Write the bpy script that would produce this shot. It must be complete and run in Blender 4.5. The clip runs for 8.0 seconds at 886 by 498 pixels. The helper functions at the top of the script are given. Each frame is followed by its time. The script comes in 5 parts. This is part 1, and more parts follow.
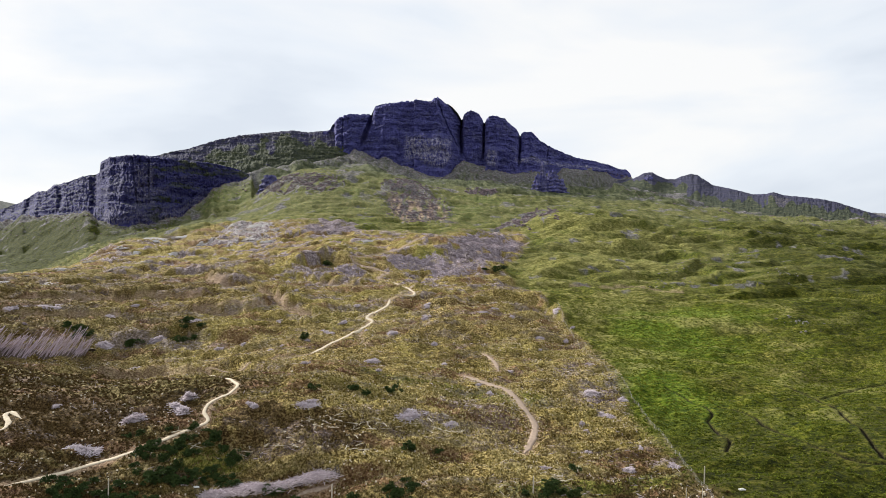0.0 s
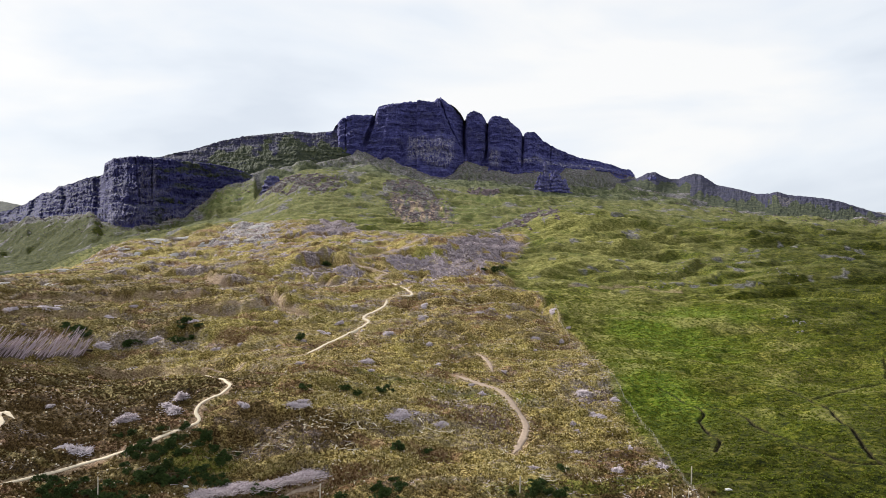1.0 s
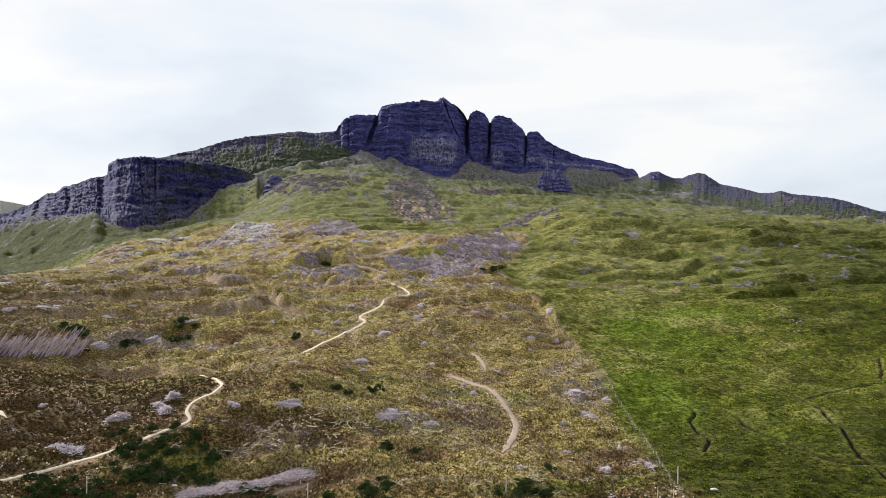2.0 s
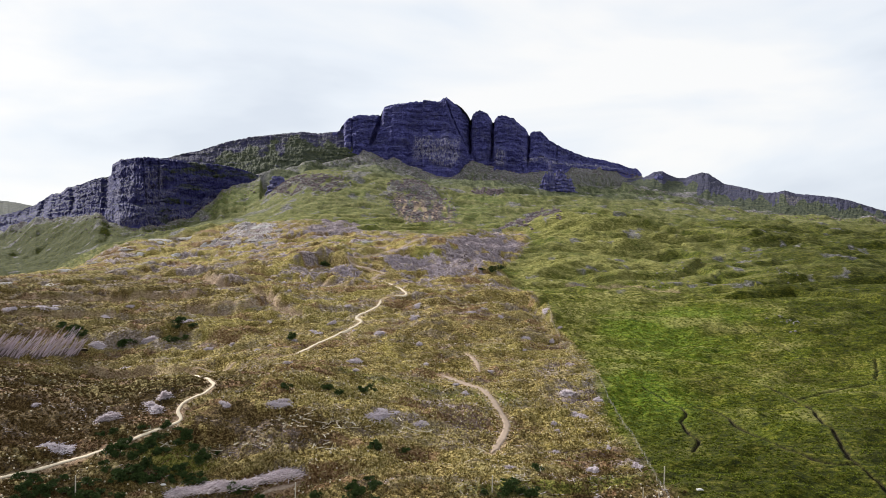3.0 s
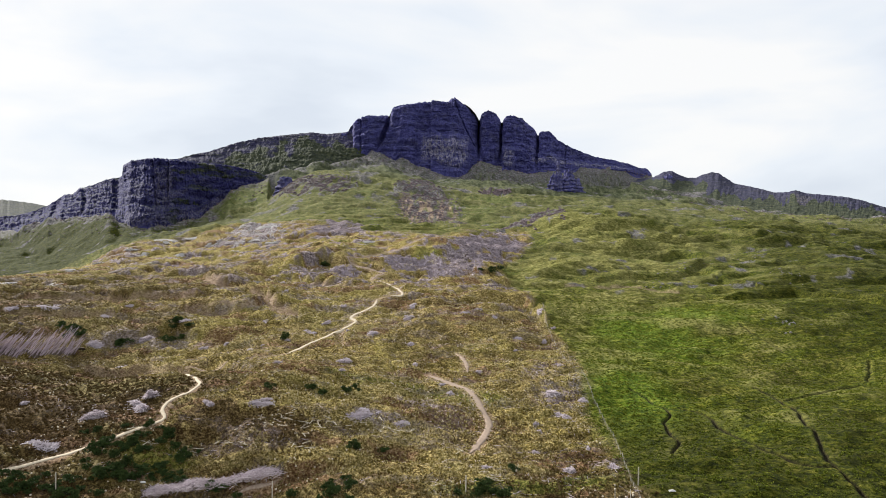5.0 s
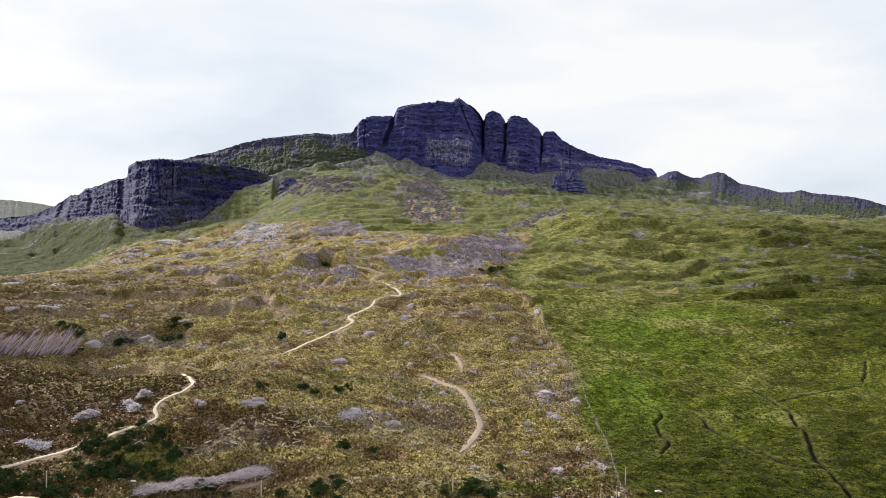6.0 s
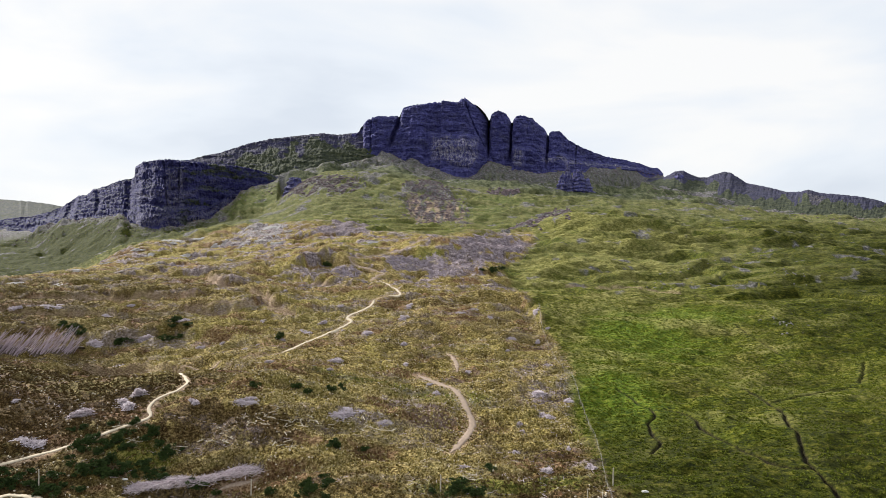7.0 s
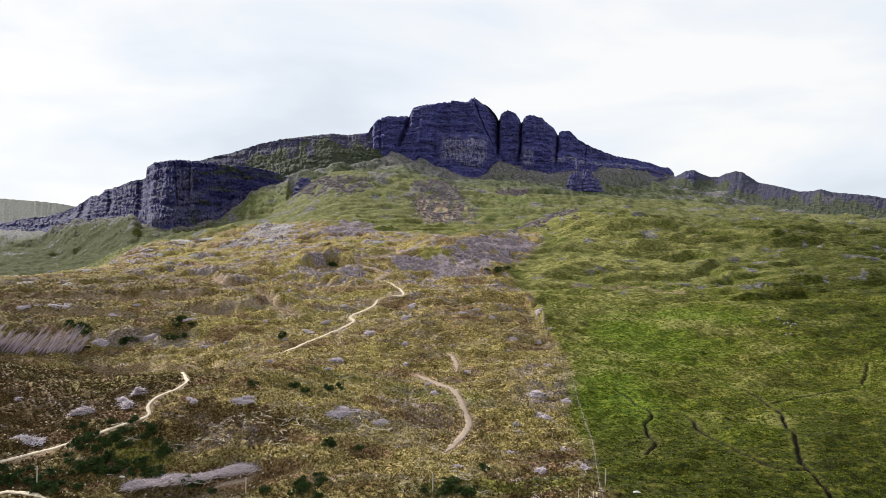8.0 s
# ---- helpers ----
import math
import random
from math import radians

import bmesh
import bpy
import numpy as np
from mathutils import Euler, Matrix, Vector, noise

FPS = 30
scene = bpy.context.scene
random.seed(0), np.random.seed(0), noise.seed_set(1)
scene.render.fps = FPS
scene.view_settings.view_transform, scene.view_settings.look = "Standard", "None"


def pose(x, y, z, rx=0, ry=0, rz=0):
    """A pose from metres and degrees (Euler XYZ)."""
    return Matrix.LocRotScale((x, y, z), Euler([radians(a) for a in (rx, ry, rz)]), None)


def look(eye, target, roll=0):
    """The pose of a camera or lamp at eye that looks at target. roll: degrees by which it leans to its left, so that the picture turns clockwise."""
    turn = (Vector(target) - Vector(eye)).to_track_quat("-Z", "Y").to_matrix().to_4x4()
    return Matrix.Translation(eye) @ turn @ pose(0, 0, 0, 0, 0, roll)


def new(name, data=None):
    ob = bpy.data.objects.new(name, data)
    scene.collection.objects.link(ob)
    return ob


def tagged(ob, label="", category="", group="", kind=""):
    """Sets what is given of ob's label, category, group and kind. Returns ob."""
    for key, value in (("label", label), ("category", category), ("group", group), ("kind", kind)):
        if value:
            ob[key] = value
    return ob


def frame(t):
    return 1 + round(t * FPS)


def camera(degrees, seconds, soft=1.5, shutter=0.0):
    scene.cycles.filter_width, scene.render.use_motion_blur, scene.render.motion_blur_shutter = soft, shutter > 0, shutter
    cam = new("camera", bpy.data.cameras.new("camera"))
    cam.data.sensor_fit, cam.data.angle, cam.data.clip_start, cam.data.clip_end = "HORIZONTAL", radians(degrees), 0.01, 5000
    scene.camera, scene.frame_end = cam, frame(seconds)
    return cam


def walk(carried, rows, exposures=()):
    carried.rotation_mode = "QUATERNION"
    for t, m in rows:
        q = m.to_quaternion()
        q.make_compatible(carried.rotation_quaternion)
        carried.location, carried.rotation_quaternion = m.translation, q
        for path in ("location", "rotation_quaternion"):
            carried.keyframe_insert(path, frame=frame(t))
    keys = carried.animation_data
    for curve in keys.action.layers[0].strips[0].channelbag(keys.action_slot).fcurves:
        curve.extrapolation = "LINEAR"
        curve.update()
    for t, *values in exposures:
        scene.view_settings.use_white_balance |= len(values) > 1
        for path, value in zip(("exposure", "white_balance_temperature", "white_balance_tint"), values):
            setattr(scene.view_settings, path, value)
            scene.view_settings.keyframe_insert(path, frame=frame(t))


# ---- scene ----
cam = camera(65.6, 8.0, 0.6)
PATH = [
    (0, (0.752, -0.109, 100.028), (0.747, 1.891, 100.028), -0.0),
    (0.5, (3.241, -0.415, 100.041), (3.228, 1.585, 100.041), -0.1),
    (1, (5.74, -0.697, 100.062), (5.719, 1.303, 100.063), -0.1),
    (1.5, (8.29, -0.913, 100.102), (8.261, 1.086, 100.102), -0.1),
    (3, (16.003, -1.44, 100.235), (15.95, 0.56, 100.235), -0.2),
    (3.5, (18.586, -1.606, 100.267), (18.524, 0.393, 100.268), -0.1),
    (4, (21.213, -1.72, 100.309), (21.141, 0.278, 100.309), -0.2),
    (4.5, (23.896, -1.829, 100.343), (23.814, 0.169, 100.343), -0.2),
    (6, (31.848, -2.196, 100.395), (31.736, -0.199, 100.396), -0.2),
    (6.5, (34.562, -2.3, 100.411), (34.44, -0.304, 100.411), -0.2),
    (7, (37.333, -2.377, 100.416), (37.197, -0.382, 100.417), -0.2),
    (7.5, (40.052, -2.429, 100.412), (39.898, -0.435, 100.413), -0.2),
    (8, (42.668, -2.46, 100.401), (42.497, -0.467, 100.402), -0.2),
]
walk(cam, [(t, look(eye, target, roll)) for t, eye, target, roll in PATH])


# ---- daylight: bright overcast ----
def build_world():
    world = bpy.data.worlds.new("overcast_sky")
    scene.world = world
    world.use_nodes = True
    nt = world.node_tree
    nt.nodes.clear()
    out = nt.nodes.new("ShaderNodeOutputWorld")
    bg = nt.nodes.new("ShaderNodeBackground")
    sky = nt.nodes.new("ShaderNodeTexSky")
    sky.sky_type, sky.sun_disc = "NISHITA", False
    sky.sun_elevation, sky.sun_rotation = radians(SUN_HEIGHT), radians(SUN_BEARING)
    dim = nt.nodes.new("ShaderNodeVectorMath")
    dim.operation = "SCALE"
    dim.inputs["Scale"].default_value = 0.1
    nt.links.new(sky.outputs[0], dim.inputs[0])
    co = nt.nodes.new("ShaderNodeTexCoord")
    squash = nt.nodes.new("ShaderNodeMapping")
    squash.inputs["Scale"].default_value = (1.0, 1.0, 3.2)
    squash.inputs["Location"].default_value = (0.9, 0.3, 0.2)
    nt.links.new(co.outputs["Generated"], squash.inputs["Vector"])
    clouds = nt.nodes.new("ShaderNodeTexNoise")
    clouds.inputs["Scale"].default_value = 1.9
    clouds.inputs["Detail"].default_value = 5
    clouds.inputs["Roughness"].default_value = 0.5
    clouds.inputs["Distortion"].default_value = 0.4
    nt.links.new(squash.outputs[0], clouds.inputs["Vector"])
    ramp = nt.nodes.new("ShaderNodeValToRGB")
    ramp.color_ramp.elements[0].position, ramp.color_ramp.elements[0].color = 0.36, (0.74, 0.80, 0.89, 1)
    ramp.color_ramp.elements[1].position, ramp.color_ramp.elements[1].color = 0.60, (1.0, 1.0, 1.0, 1)
    mid = ramp.color_ramp.elements.new(0.47)
    mid.color = (0.86, 0.91, 0.98, 1)
    nt.links.new(clouds.outputs[0], ramp.inputs[0])
    mix = nt.nodes.new("ShaderNodeMix")
    mix.data_type = "RGBA"
    mix.inputs[0].default_value = 0.94
    nt.links.new(dim.outputs[0], mix.inputs[6])
    nt.links.new(ramp.outputs[0], mix.inputs[7])
    nt.links.new(mix.outputs[2], bg.inputs[0])
    bg.inputs[1].default_value = SKY_STRENGTH
    nt.links.new(bg.outputs[0], out.inputs[0])


SUN_HEIGHT, SUN_BEARING, SKY_STRENGTH = 30.0, -54.0, 0.35
build_world()
scene.view_settings.exposure = 1.52
sun = new("sun", bpy.data.lights.new("sun", "SUN"))
sun.data.energy, sun.data.angle, sun.data.color = 2.7, radians(10), (1.0, 0.96, 0.9)
sun.matrix_world = look((0, 0, 900), (-math.sin(radians(SUN_BEARING)) * math.cos(radians(SUN_HEIGHT)),
                                      -math.cos(radians(SUN_BEARING)) * math.cos(radians(SUN_HEIGHT)),
                                      900 - math.sin(radians(SUN_HEIGHT))))


# ---- materials ----
class Nodes:
    """A small writer of node materials."""

    def __init__(self, name, roughness=0.9, specular=0.2):
        self.mat = bpy.data.materials.new(name)
        self.mat.use_nodes = True
        self.nt = self.mat.node_tree
        self.nt.nodes.clear()
        self.out = self.nt.nodes.new("ShaderNodeOutputMaterial")
        self.bsdf = self.nt.nodes.new("ShaderNodeBsdfPrincipled")
        self.bsdf.inputs["Roughness"].default_value = roughness
        self.bsdf.inputs["Specular IOR Level"].default_value = specular
        self.nt.links.new(self.bsdf.outputs[0], self.out.inputs[0])
        co = self.nt.nodes.new("ShaderNodeTexCoord")
        self.place = co.outputs["Object"]

    def link(self, a, b):
        self.nt.links.new(a, b)

    def stretch(self, scale):
        m = self.nt.nodes.new("ShaderNodeMapping")
        m.inputs["Scale"].default_value = scale
        self.link(self.place, m.inputs["Vector"])
        return m.outputs[0]

    def noise(self, scale, detail=4, rough=0.6, vector=None, distortion=0.0):
        n = self.nt.nodes.new("ShaderNodeTexNoise")
        n.inputs["Scale"].default_value = scale
        n.inputs["Detail"].default_value = detail
        n.inputs["Roughness"].default_value = rough
        n.inputs["Distortion"].default_value = distortion
        self.link(vector or self.place, n.inputs["Vector"])
        return n.outputs[0]

    def cells(self, scale, vector=None, feature="F1"):
        n = self.nt.nodes.new("ShaderNodeTexVoronoi")
        n.feature = feature
        n.inputs["Scale"].default_value = scale
        self.link(vector or self.place, n.inputs["Vector"])
        return n.outputs["Distance"]

    def ramp(self, value, *stops):
        r = self.nt.nodes.new("ShaderNodeValToRGB")
        e = r.color_ramp.elements
        while len(e) < len(stops):
            e.new(0.5)
        for k, (p, c) in zip(e, stops):
            k.position = p
            k.color = (c, c, c, 1) if isinstance(c, (int, float)) else (*c, 1)
        self.link(value, r.inputs[0])
        return r.outputs[0]

    def mix(self, fac, a, b, mode="MIX"):
        m = self.nt.nodes.new("ShaderNodeMix")
        m.data_type, m.blend_type = "RGBA", mode
        for k, v in ((0, fac), (6, a), (7, b)):
            if isinstance(v, (int, float)):
                m.inputs[k].default_value = v if k == 0 else (v, v, v, 1)
            elif isinstance(v, tuple):
                m.inputs[k].default_value = (*v, 1)
            else:
                self.link(v, m.inputs[k])
        return m.outputs[2]

    def math(self, op, a, b=0.0):
        m = self.nt.nodes.new("ShaderNodeMath")
        m.operation = op
        for k, v in ((0, a), (1, b)):
            if isinstance(v, (int, float)):
                m.inputs[k].default_value = v
            else:
                self.link(v, m.inputs[k])
        return m.outputs[0]

    def attribute(self, name):
        a = self.nt.nodes.new("ShaderNodeAttribute")
        a.attribute_name = name
        s = self.nt.nodes.new("ShaderNodeSeparateColor")
        self.link(a.outputs["Color"], s.inputs[0])
        return s.outputs[0], s.outputs[1], s.outputs[2]

    def upness(self):
        g = self.nt.nodes.new("ShaderNodeNewGeometry")
        s = self.nt.nodes.new("ShaderNodeSeparateXYZ")
        self.link(g.outputs["Normal"], s.inputs[0])
        return s.outputs[2]

    def island(self):
        return self.nt.nodes.new("ShaderNodeNewGeometry").outputs["Random Per Island"]

    def each(self):
        return self.nt.nodes.new("ShaderNodeObjectInfo").outputs["Random"]

    def bump(self, height, strength, distance):
        b = self.nt.nodes.new("ShaderNodeBump")
        b.inputs["Strength"].default_value = strength
        b.inputs["Distance"].default_value = distance
        self.link(height, b.inputs["Height"])
        self.link(b.outputs[0], self.bsdf.inputs["Normal"])

    def colour(self, c):
        if isinstance(c, tuple):
            self.bsdf.inputs["Base Color"].default_value = (*c, 1)
        else:
            self.link(c, self.bsdf.inputs["Base Color"])
        return self.mat


def ground_material():
    n = Nodes("moorland_ground", 0.95, 0.1)
    moor, earth, rock = n.attribute("cover")
    peat, litter, heath = n.attribute("growth")
    lush, brown, straw = n.attribute("patch")
    shade_paint, upland_haze, bleached = n.attribute("shade_paint")
    fine, mid = n.noise(1.3, 5, 0.78), n.noise(0.22, 6, 0.68, None, 0.6)
    tiny = n.noise(1.15, 4, 0.8, n.stretch((1.0, 0.6, 1.0)))
    # felled ground: dead grass, moss, brown litter, heather
    felled = n.ramp(fine, (0.413, (0.032, 0.020, 0.007)), (0.475, (0.110, 0.076, 0.020)), (0.525, (0.205, 0.160, 0.040)), (0.587, (0.50, 0.40, 0.18)))
    felled = n.mix(n.ramp(n.noise(0.016, 5, 0.6, None, 0.8), (0.46, 0.0), (0.58, 0.55)), felled, n.ramp(tiny, (0.419, (0.060, 0.056, 0.010)), (0.5, (0.180, 0.160, 0.030)), (0.581, (0.38, 0.33, 0.10))))
    felled = n.mix(n.ramp(n.noise(0.024, 6, 0.65, None, 1.0), (0.52, 0.0), (0.62, 0.6)), felled, n.ramp(fine, (0.413, (0.026, 0.015, 0.008)), (0.5, (0.095, 0.058, 0.024)), (0.587, (0.34, 0.25, 0.14))))
    felled = n.mix(1.0, felled, (1.40, 1.37, 1.36), "MULTIPLY")
    # dark brown heath, deepened here by the painted shade of the left corner
    felled = n.mix(n.math("MULTIPLY", shade_paint, 0.92), felled, n.ramp(tiny, (0.426, (0.013, 0.007, 0.002)), (0.5, (0.046, 0.028, 0.008)), (0.587, (0.160, 0.104, 0.038))))
    # mossy and pale ground, plus crowns painted lighter to bring out relief
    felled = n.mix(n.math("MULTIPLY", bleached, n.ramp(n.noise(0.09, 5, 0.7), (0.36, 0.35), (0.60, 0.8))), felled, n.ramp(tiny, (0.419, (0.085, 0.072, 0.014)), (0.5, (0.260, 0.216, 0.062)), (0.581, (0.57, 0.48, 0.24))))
    felled = n.mix(heath, felled, n.ramp(tiny, (0.413, (0.055, 0.024, 0.014)), (0.5, (0.17, 0.085, 0.040)), (0.599, (0.36, 0.24, 0.15))))
    felled = n.mix(brown, felled, n.ramp(fine, (0.413, (0.022, 0.012, 0.005)), (0.5, (0.070, 0.041, 0.015)), (0.599, (0.22, 0.145, 0.065))))
    # moor grass: streaky tussocks, highlights on crowns and lips painted in straw colour
    streak = n.noise(0.55, 6, 0.78, n.stretch((0.55, 1.0, 1.0)), 0.6)
    sward = n.noise(0.055, 6, 0.62, n.stretch((0.55, 1.0, 1.0)), 0.8)
    grass = n.ramp(streak, (0.384, (0.016, 0.026, 0.0016)), (0.464, (0.050, 0.072, 0.0035)), (0.544, (0.105, 0.130, 0.006)), (0.641, (0.25, 0.245, 0.030)))
    grass = n.mix(n.ramp(sward, (0.42, 0.0), (0.60, 0.8)), grass, n.ramp(streak, (0.384, (0.032, 0.034, 0.006)), (0.5, (0.105, 0.100, 0.018)), (0.616, (0.26, 0.225, 0.060))))
    grass = n.mix(n.math("MULTIPLY", lush, 0.75), grass, n.ramp(streak, (0.376, (0.034, 0.072, 0.003)), (0.5, (0.092, 0.165, 0.006)), (0.624, (0.21, 0.27, 0.020))))
    grass = n.mix(n.math("MULTIPLY", straw, 0.85), grass, n.ramp(streak, (0.376, (0.120, 0.116, 0.026)), (0.589, (0.37, 0.345, 0.125))))
    # upper slopes greyed with distance: haze is put into the grass colour
    grass = n.mix(n.math("MULTIPLY", upland_haze, 0.85), grass, n.ramp(n.noise(0.16, 6, 0.75, n.stretch((0.8, 0.5, 1.0)), 0.5), (0.36, (0.034, 0.044, 0.020)), (0.50, (0.096, 0.104, 0.046)), (0.63, (0.23, 0.215, 0.115))))
    grass = n.mix(n.ramp(fine, (0.36, 0.65), (0.47, 0.0)), grass, (0.016, 0.021, 0.003))
    felled = n.mix(n.math("MULTIPLY", lush, 0.7), felled, n.ramp(tiny, (0.426, (0.045, 0.062, 0.008)), (0.5, (0.13, 0.15, 0.020)), (0.587, (0.30, 0.28, 0.060))))
    grass = n.mix(n.ramp(fine, (0.54, 0.0), (0.63, 0.7)), grass, n.mix(shade_paint, (0.32, 0.300, 0.075), (0.105, 0.100, 0.018)))
    # yellowish moor grass, with the lit knoll's brightness in its colour
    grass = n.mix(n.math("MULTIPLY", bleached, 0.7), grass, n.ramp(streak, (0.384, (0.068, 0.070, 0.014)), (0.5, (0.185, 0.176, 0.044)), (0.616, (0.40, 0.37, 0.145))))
    grass = n.mix(n.ramp(upland_haze, (0.74, 0.0), (0.98, 0.85)), grass, n.ramp(n.noise(0.11, 7, 0.8, n.stretch((1.1, 0.35, 0.35)), 0.3), (0.40, (0.018, 0.026, 0.012)), (0.50, (0.054, 0.068, 0.034)), (0.58, (0.135, 0.142, 0.080))))
    # shade over the moor's corners and left valley, mixed in as dark grass colour
    grass = n.mix(n.math("MULTIPLY", shade_paint, 0.85), grass, n.ramp(streak, (0.394, (0.010, 0.015, 0.001)), (0.491, (0.032, 0.040, 0.0025)), (0.571, (0.068, 0.072, 0.005)), (0.66, (0.140, 0.125, 0.020))))
    ground = n.mix(moor, felled, grass)
    ground = n.mix(litter, ground, n.ramp(n.noise(0.8, 5, 0.8, n.stretch((1.0, 0.5, 1.0))), (0.38, (0.048, 0.034, 0.034)), (0.50, (0.22, 0.175, 0.178)), (0.60, (0.50, 0.43, 0.435))))
    stones = n.ramp(n.noise(0.35, 6, 0.8), (0.38, (0.036, 0.035, 0.040)), (0.50, (0.130, 0.123, 0.128)), (0.62, (0.31, 0.29, 0.295)))
    ground = n.mix(n.math("MULTIPLY", rock, n.ramp(n.noise(0.08, 5, 0.75), (0.36, 0.30), (0.49, 1.0))), ground, stones)
    ground = n.mix(earth, ground, n.ramp(fine, (0.413, (0.24, 0.150, 0.095)), (0.574, (0.52, 0.40, 0.29))))
    ground = n.mix(peat, ground, n.ramp(fine, (0.413, (0.012, 0.009, 0.006)), (0.574, (0.040, 0.030, 0.018))))
    height = n.math("ADD", n.math("MULTIPLY", tiny, 0.7), n.math("ADD", n.math("MULTIPLY", mid, 1.6), n.math("MULTIPLY", streak, 1.2)))
    n.bump(height, 0.9, 1.5)
    return n.colour(ground)


def rock_material(name, tint):
    n = Nodes(name, 0.85, 0.2)
    pale, grassy, allow = n.attribute("cover")
    beds = n.noise(0.16, 6, 0.72, n.stretch((0.14, 0.14, 1.6)), 0.5)
    columns = n.noise(0.15, 6, 0.8, n.stretch((1.0, 1.0, 0.55)), 0.4)
    blocks = n.noise(0.33, 5, 0.8)
    blotch = n.noise(0.035, 6, 0.7)
    tone = n.math("ADD", n.math("MULTIPLY", columns, 0.45), n.math("ADD", n.math("MULTIPLY", beds, 0.30), n.math("MULTIPLY", blocks, 0.25)))
    # grey basalt turned blue-violet: distance haze is painted into the rock colour
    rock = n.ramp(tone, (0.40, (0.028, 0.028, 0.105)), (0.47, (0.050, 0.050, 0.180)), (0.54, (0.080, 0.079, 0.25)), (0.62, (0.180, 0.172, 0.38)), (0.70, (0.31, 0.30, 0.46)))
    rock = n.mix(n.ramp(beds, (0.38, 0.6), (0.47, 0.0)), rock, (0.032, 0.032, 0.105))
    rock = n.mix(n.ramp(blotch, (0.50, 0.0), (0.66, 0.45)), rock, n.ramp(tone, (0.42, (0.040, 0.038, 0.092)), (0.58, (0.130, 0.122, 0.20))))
    chalky = n.math("MULTIPLY", pale, n.ramp(n.noise(0.24, 6, 0.85, n.stretch((1.0, 1.0, 0.40))), (0.47, 0.0), (0.57, 0.9)))
    rock = n.mix(chalky, rock, (0.37, 0.345, 0.40))
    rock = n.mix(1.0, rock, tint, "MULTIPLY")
    turf = n.ramp(n.noise(0.12, 6, 0.78), (0.37, (0.020, 0.027, 0.017)), (0.50, (0.042, 0.053, 0.028)), (0.63, (0.095, 0.104, 0.052)))
    flat = n.ramp(n.math("ADD", n.upness(), n.math("MULTIPLY", n.math("SUBTRACT", blotch, 0.5), 0.8)), (0.66, 0.0), (0.84, 1.0))
    cover = n.math("MAXIMUM", n.ramp(n.math("ADD", n.math("SUBTRACT", grassy, 0.5), n.noise(0.05, 7, 0.75, n.stretch((0.6, 0.6, 1.2)), 0.8)), (0.44, 0.0), (0.60, 1.0)), n.math("MULTIPLY", flat, allow))
    n.bump(n.math("ADD", columns, n.math("ADD", beds, blocks)), 0.9, 5.0)
    return n.colour(n.mix(cover, rock, turf))


def speckled(name, dark, light, scale=6.0, roughness=0.9, per="island", bump=0.3):
    n = Nodes(name, roughness, 0.2)
    tone = n.ramp(n.noise(scale, 4, 0.65), (0.32, dark), (0.68, light))
    spread = n.island() if per == "island" else n.each()
    both = n.mix(n.ramp(spread, (0.0, 0.0), (1.0, 0.75)), tone, dark)
    both = n.mix(n.ramp(spread, (0.55, 0.0), (1.0, 0.6)), both, light)
    n.bump(n.noise(scale * 2, 3, 0.6), bump, 0.05)
    return n.colour(both)


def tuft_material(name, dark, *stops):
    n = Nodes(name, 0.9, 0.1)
    # dark is the colour that painted shade mixes into the blades
    shade_paint, _, _ = n.attribute("shade_paint")
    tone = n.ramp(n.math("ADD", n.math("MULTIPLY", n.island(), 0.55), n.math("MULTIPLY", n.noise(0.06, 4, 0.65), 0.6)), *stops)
    return n.colour(n.mix(n.math("MULTIPLY", shade_paint, 0.95), tone, n.ramp(n.island(), (0.0, dark), (1.0, tuple(2.6 * c for c in dark)))))


GROUND = ground_material()
# one rock, three tints: lighter for the shaded cliff, darker where sun falls
ROCK = rock_material("dark_hazed_basalt", (1.18, 1.20, 1.20))
LAYERED = rock_material("layered_basalt_shaded", (0.60, 0.60, 0.72))
SCARP = rock_material("scarp_toned_for_sun", (0.62, 0.58, 0.46))
PATH_GRAVEL = speckled("pale_gravel", (0.37, 0.31, 0.22), (0.65, 0.56, 0.43), 1.2, 0.95, "each")
TRAIL_EARTH = speckled("pinkish_trodden_earth", (0.20, 0.145, 0.105), (0.42, 0.33, 0.26), 1.0, 0.95, "each")
DEAD_WOOD = speckled("bleached_dead_wood", (0.26, 0.215, 0.235), (0.74, 0.66, 0.70), 2.0)
WHITE_WOOD = speckled("stripped_pale_wood", (0.42, 0.37, 0.28), (0.70, 0.64, 0.52), 3.0, 0.8, "each")
LITTER = speckled("grey_brown_needle_litter", (0.10, 0.085, 0.08), (0.30, 0.265, 0.26), 1.5, 0.95, "each")
STACKED_LOG = speckled("weathered_log", (0.17, 0.13, 0.15), (0.60, 0.49, 0.54), 1.0, 0.9, "each")
GREY_TIMBER = speckled("dull_grey_timber", (0.11, 0.086, 0.100), (0.58, 0.50, 0.56), 0.3)
STUMP_WOOD = speckled("weathered_stump_wood", (0.34, 0.28, 0.20), (0.74, 0.66, 0.52), 4.0)
POST_WOOD = speckled("grey_post_wood", (0.36, 0.32, 0.26), (0.60, 0.55, 0.46), 3.0, 0.85, "each")
NEEDLES = speckled("dark_conifer_needles", (0.018, 0.036, 0.010), (0.090, 0.135, 0.034), 0.8, 0.8)
BARK = speckled("brown_bark", (0.06, 0.045, 0.035), (0.14, 0.11, 0.085), 5.0, 0.9, "each")
SCREE = speckled("broken_scree_stone", (0.070, 0.054, 0.062), (0.26, 0.20, 0.205), 0.6)
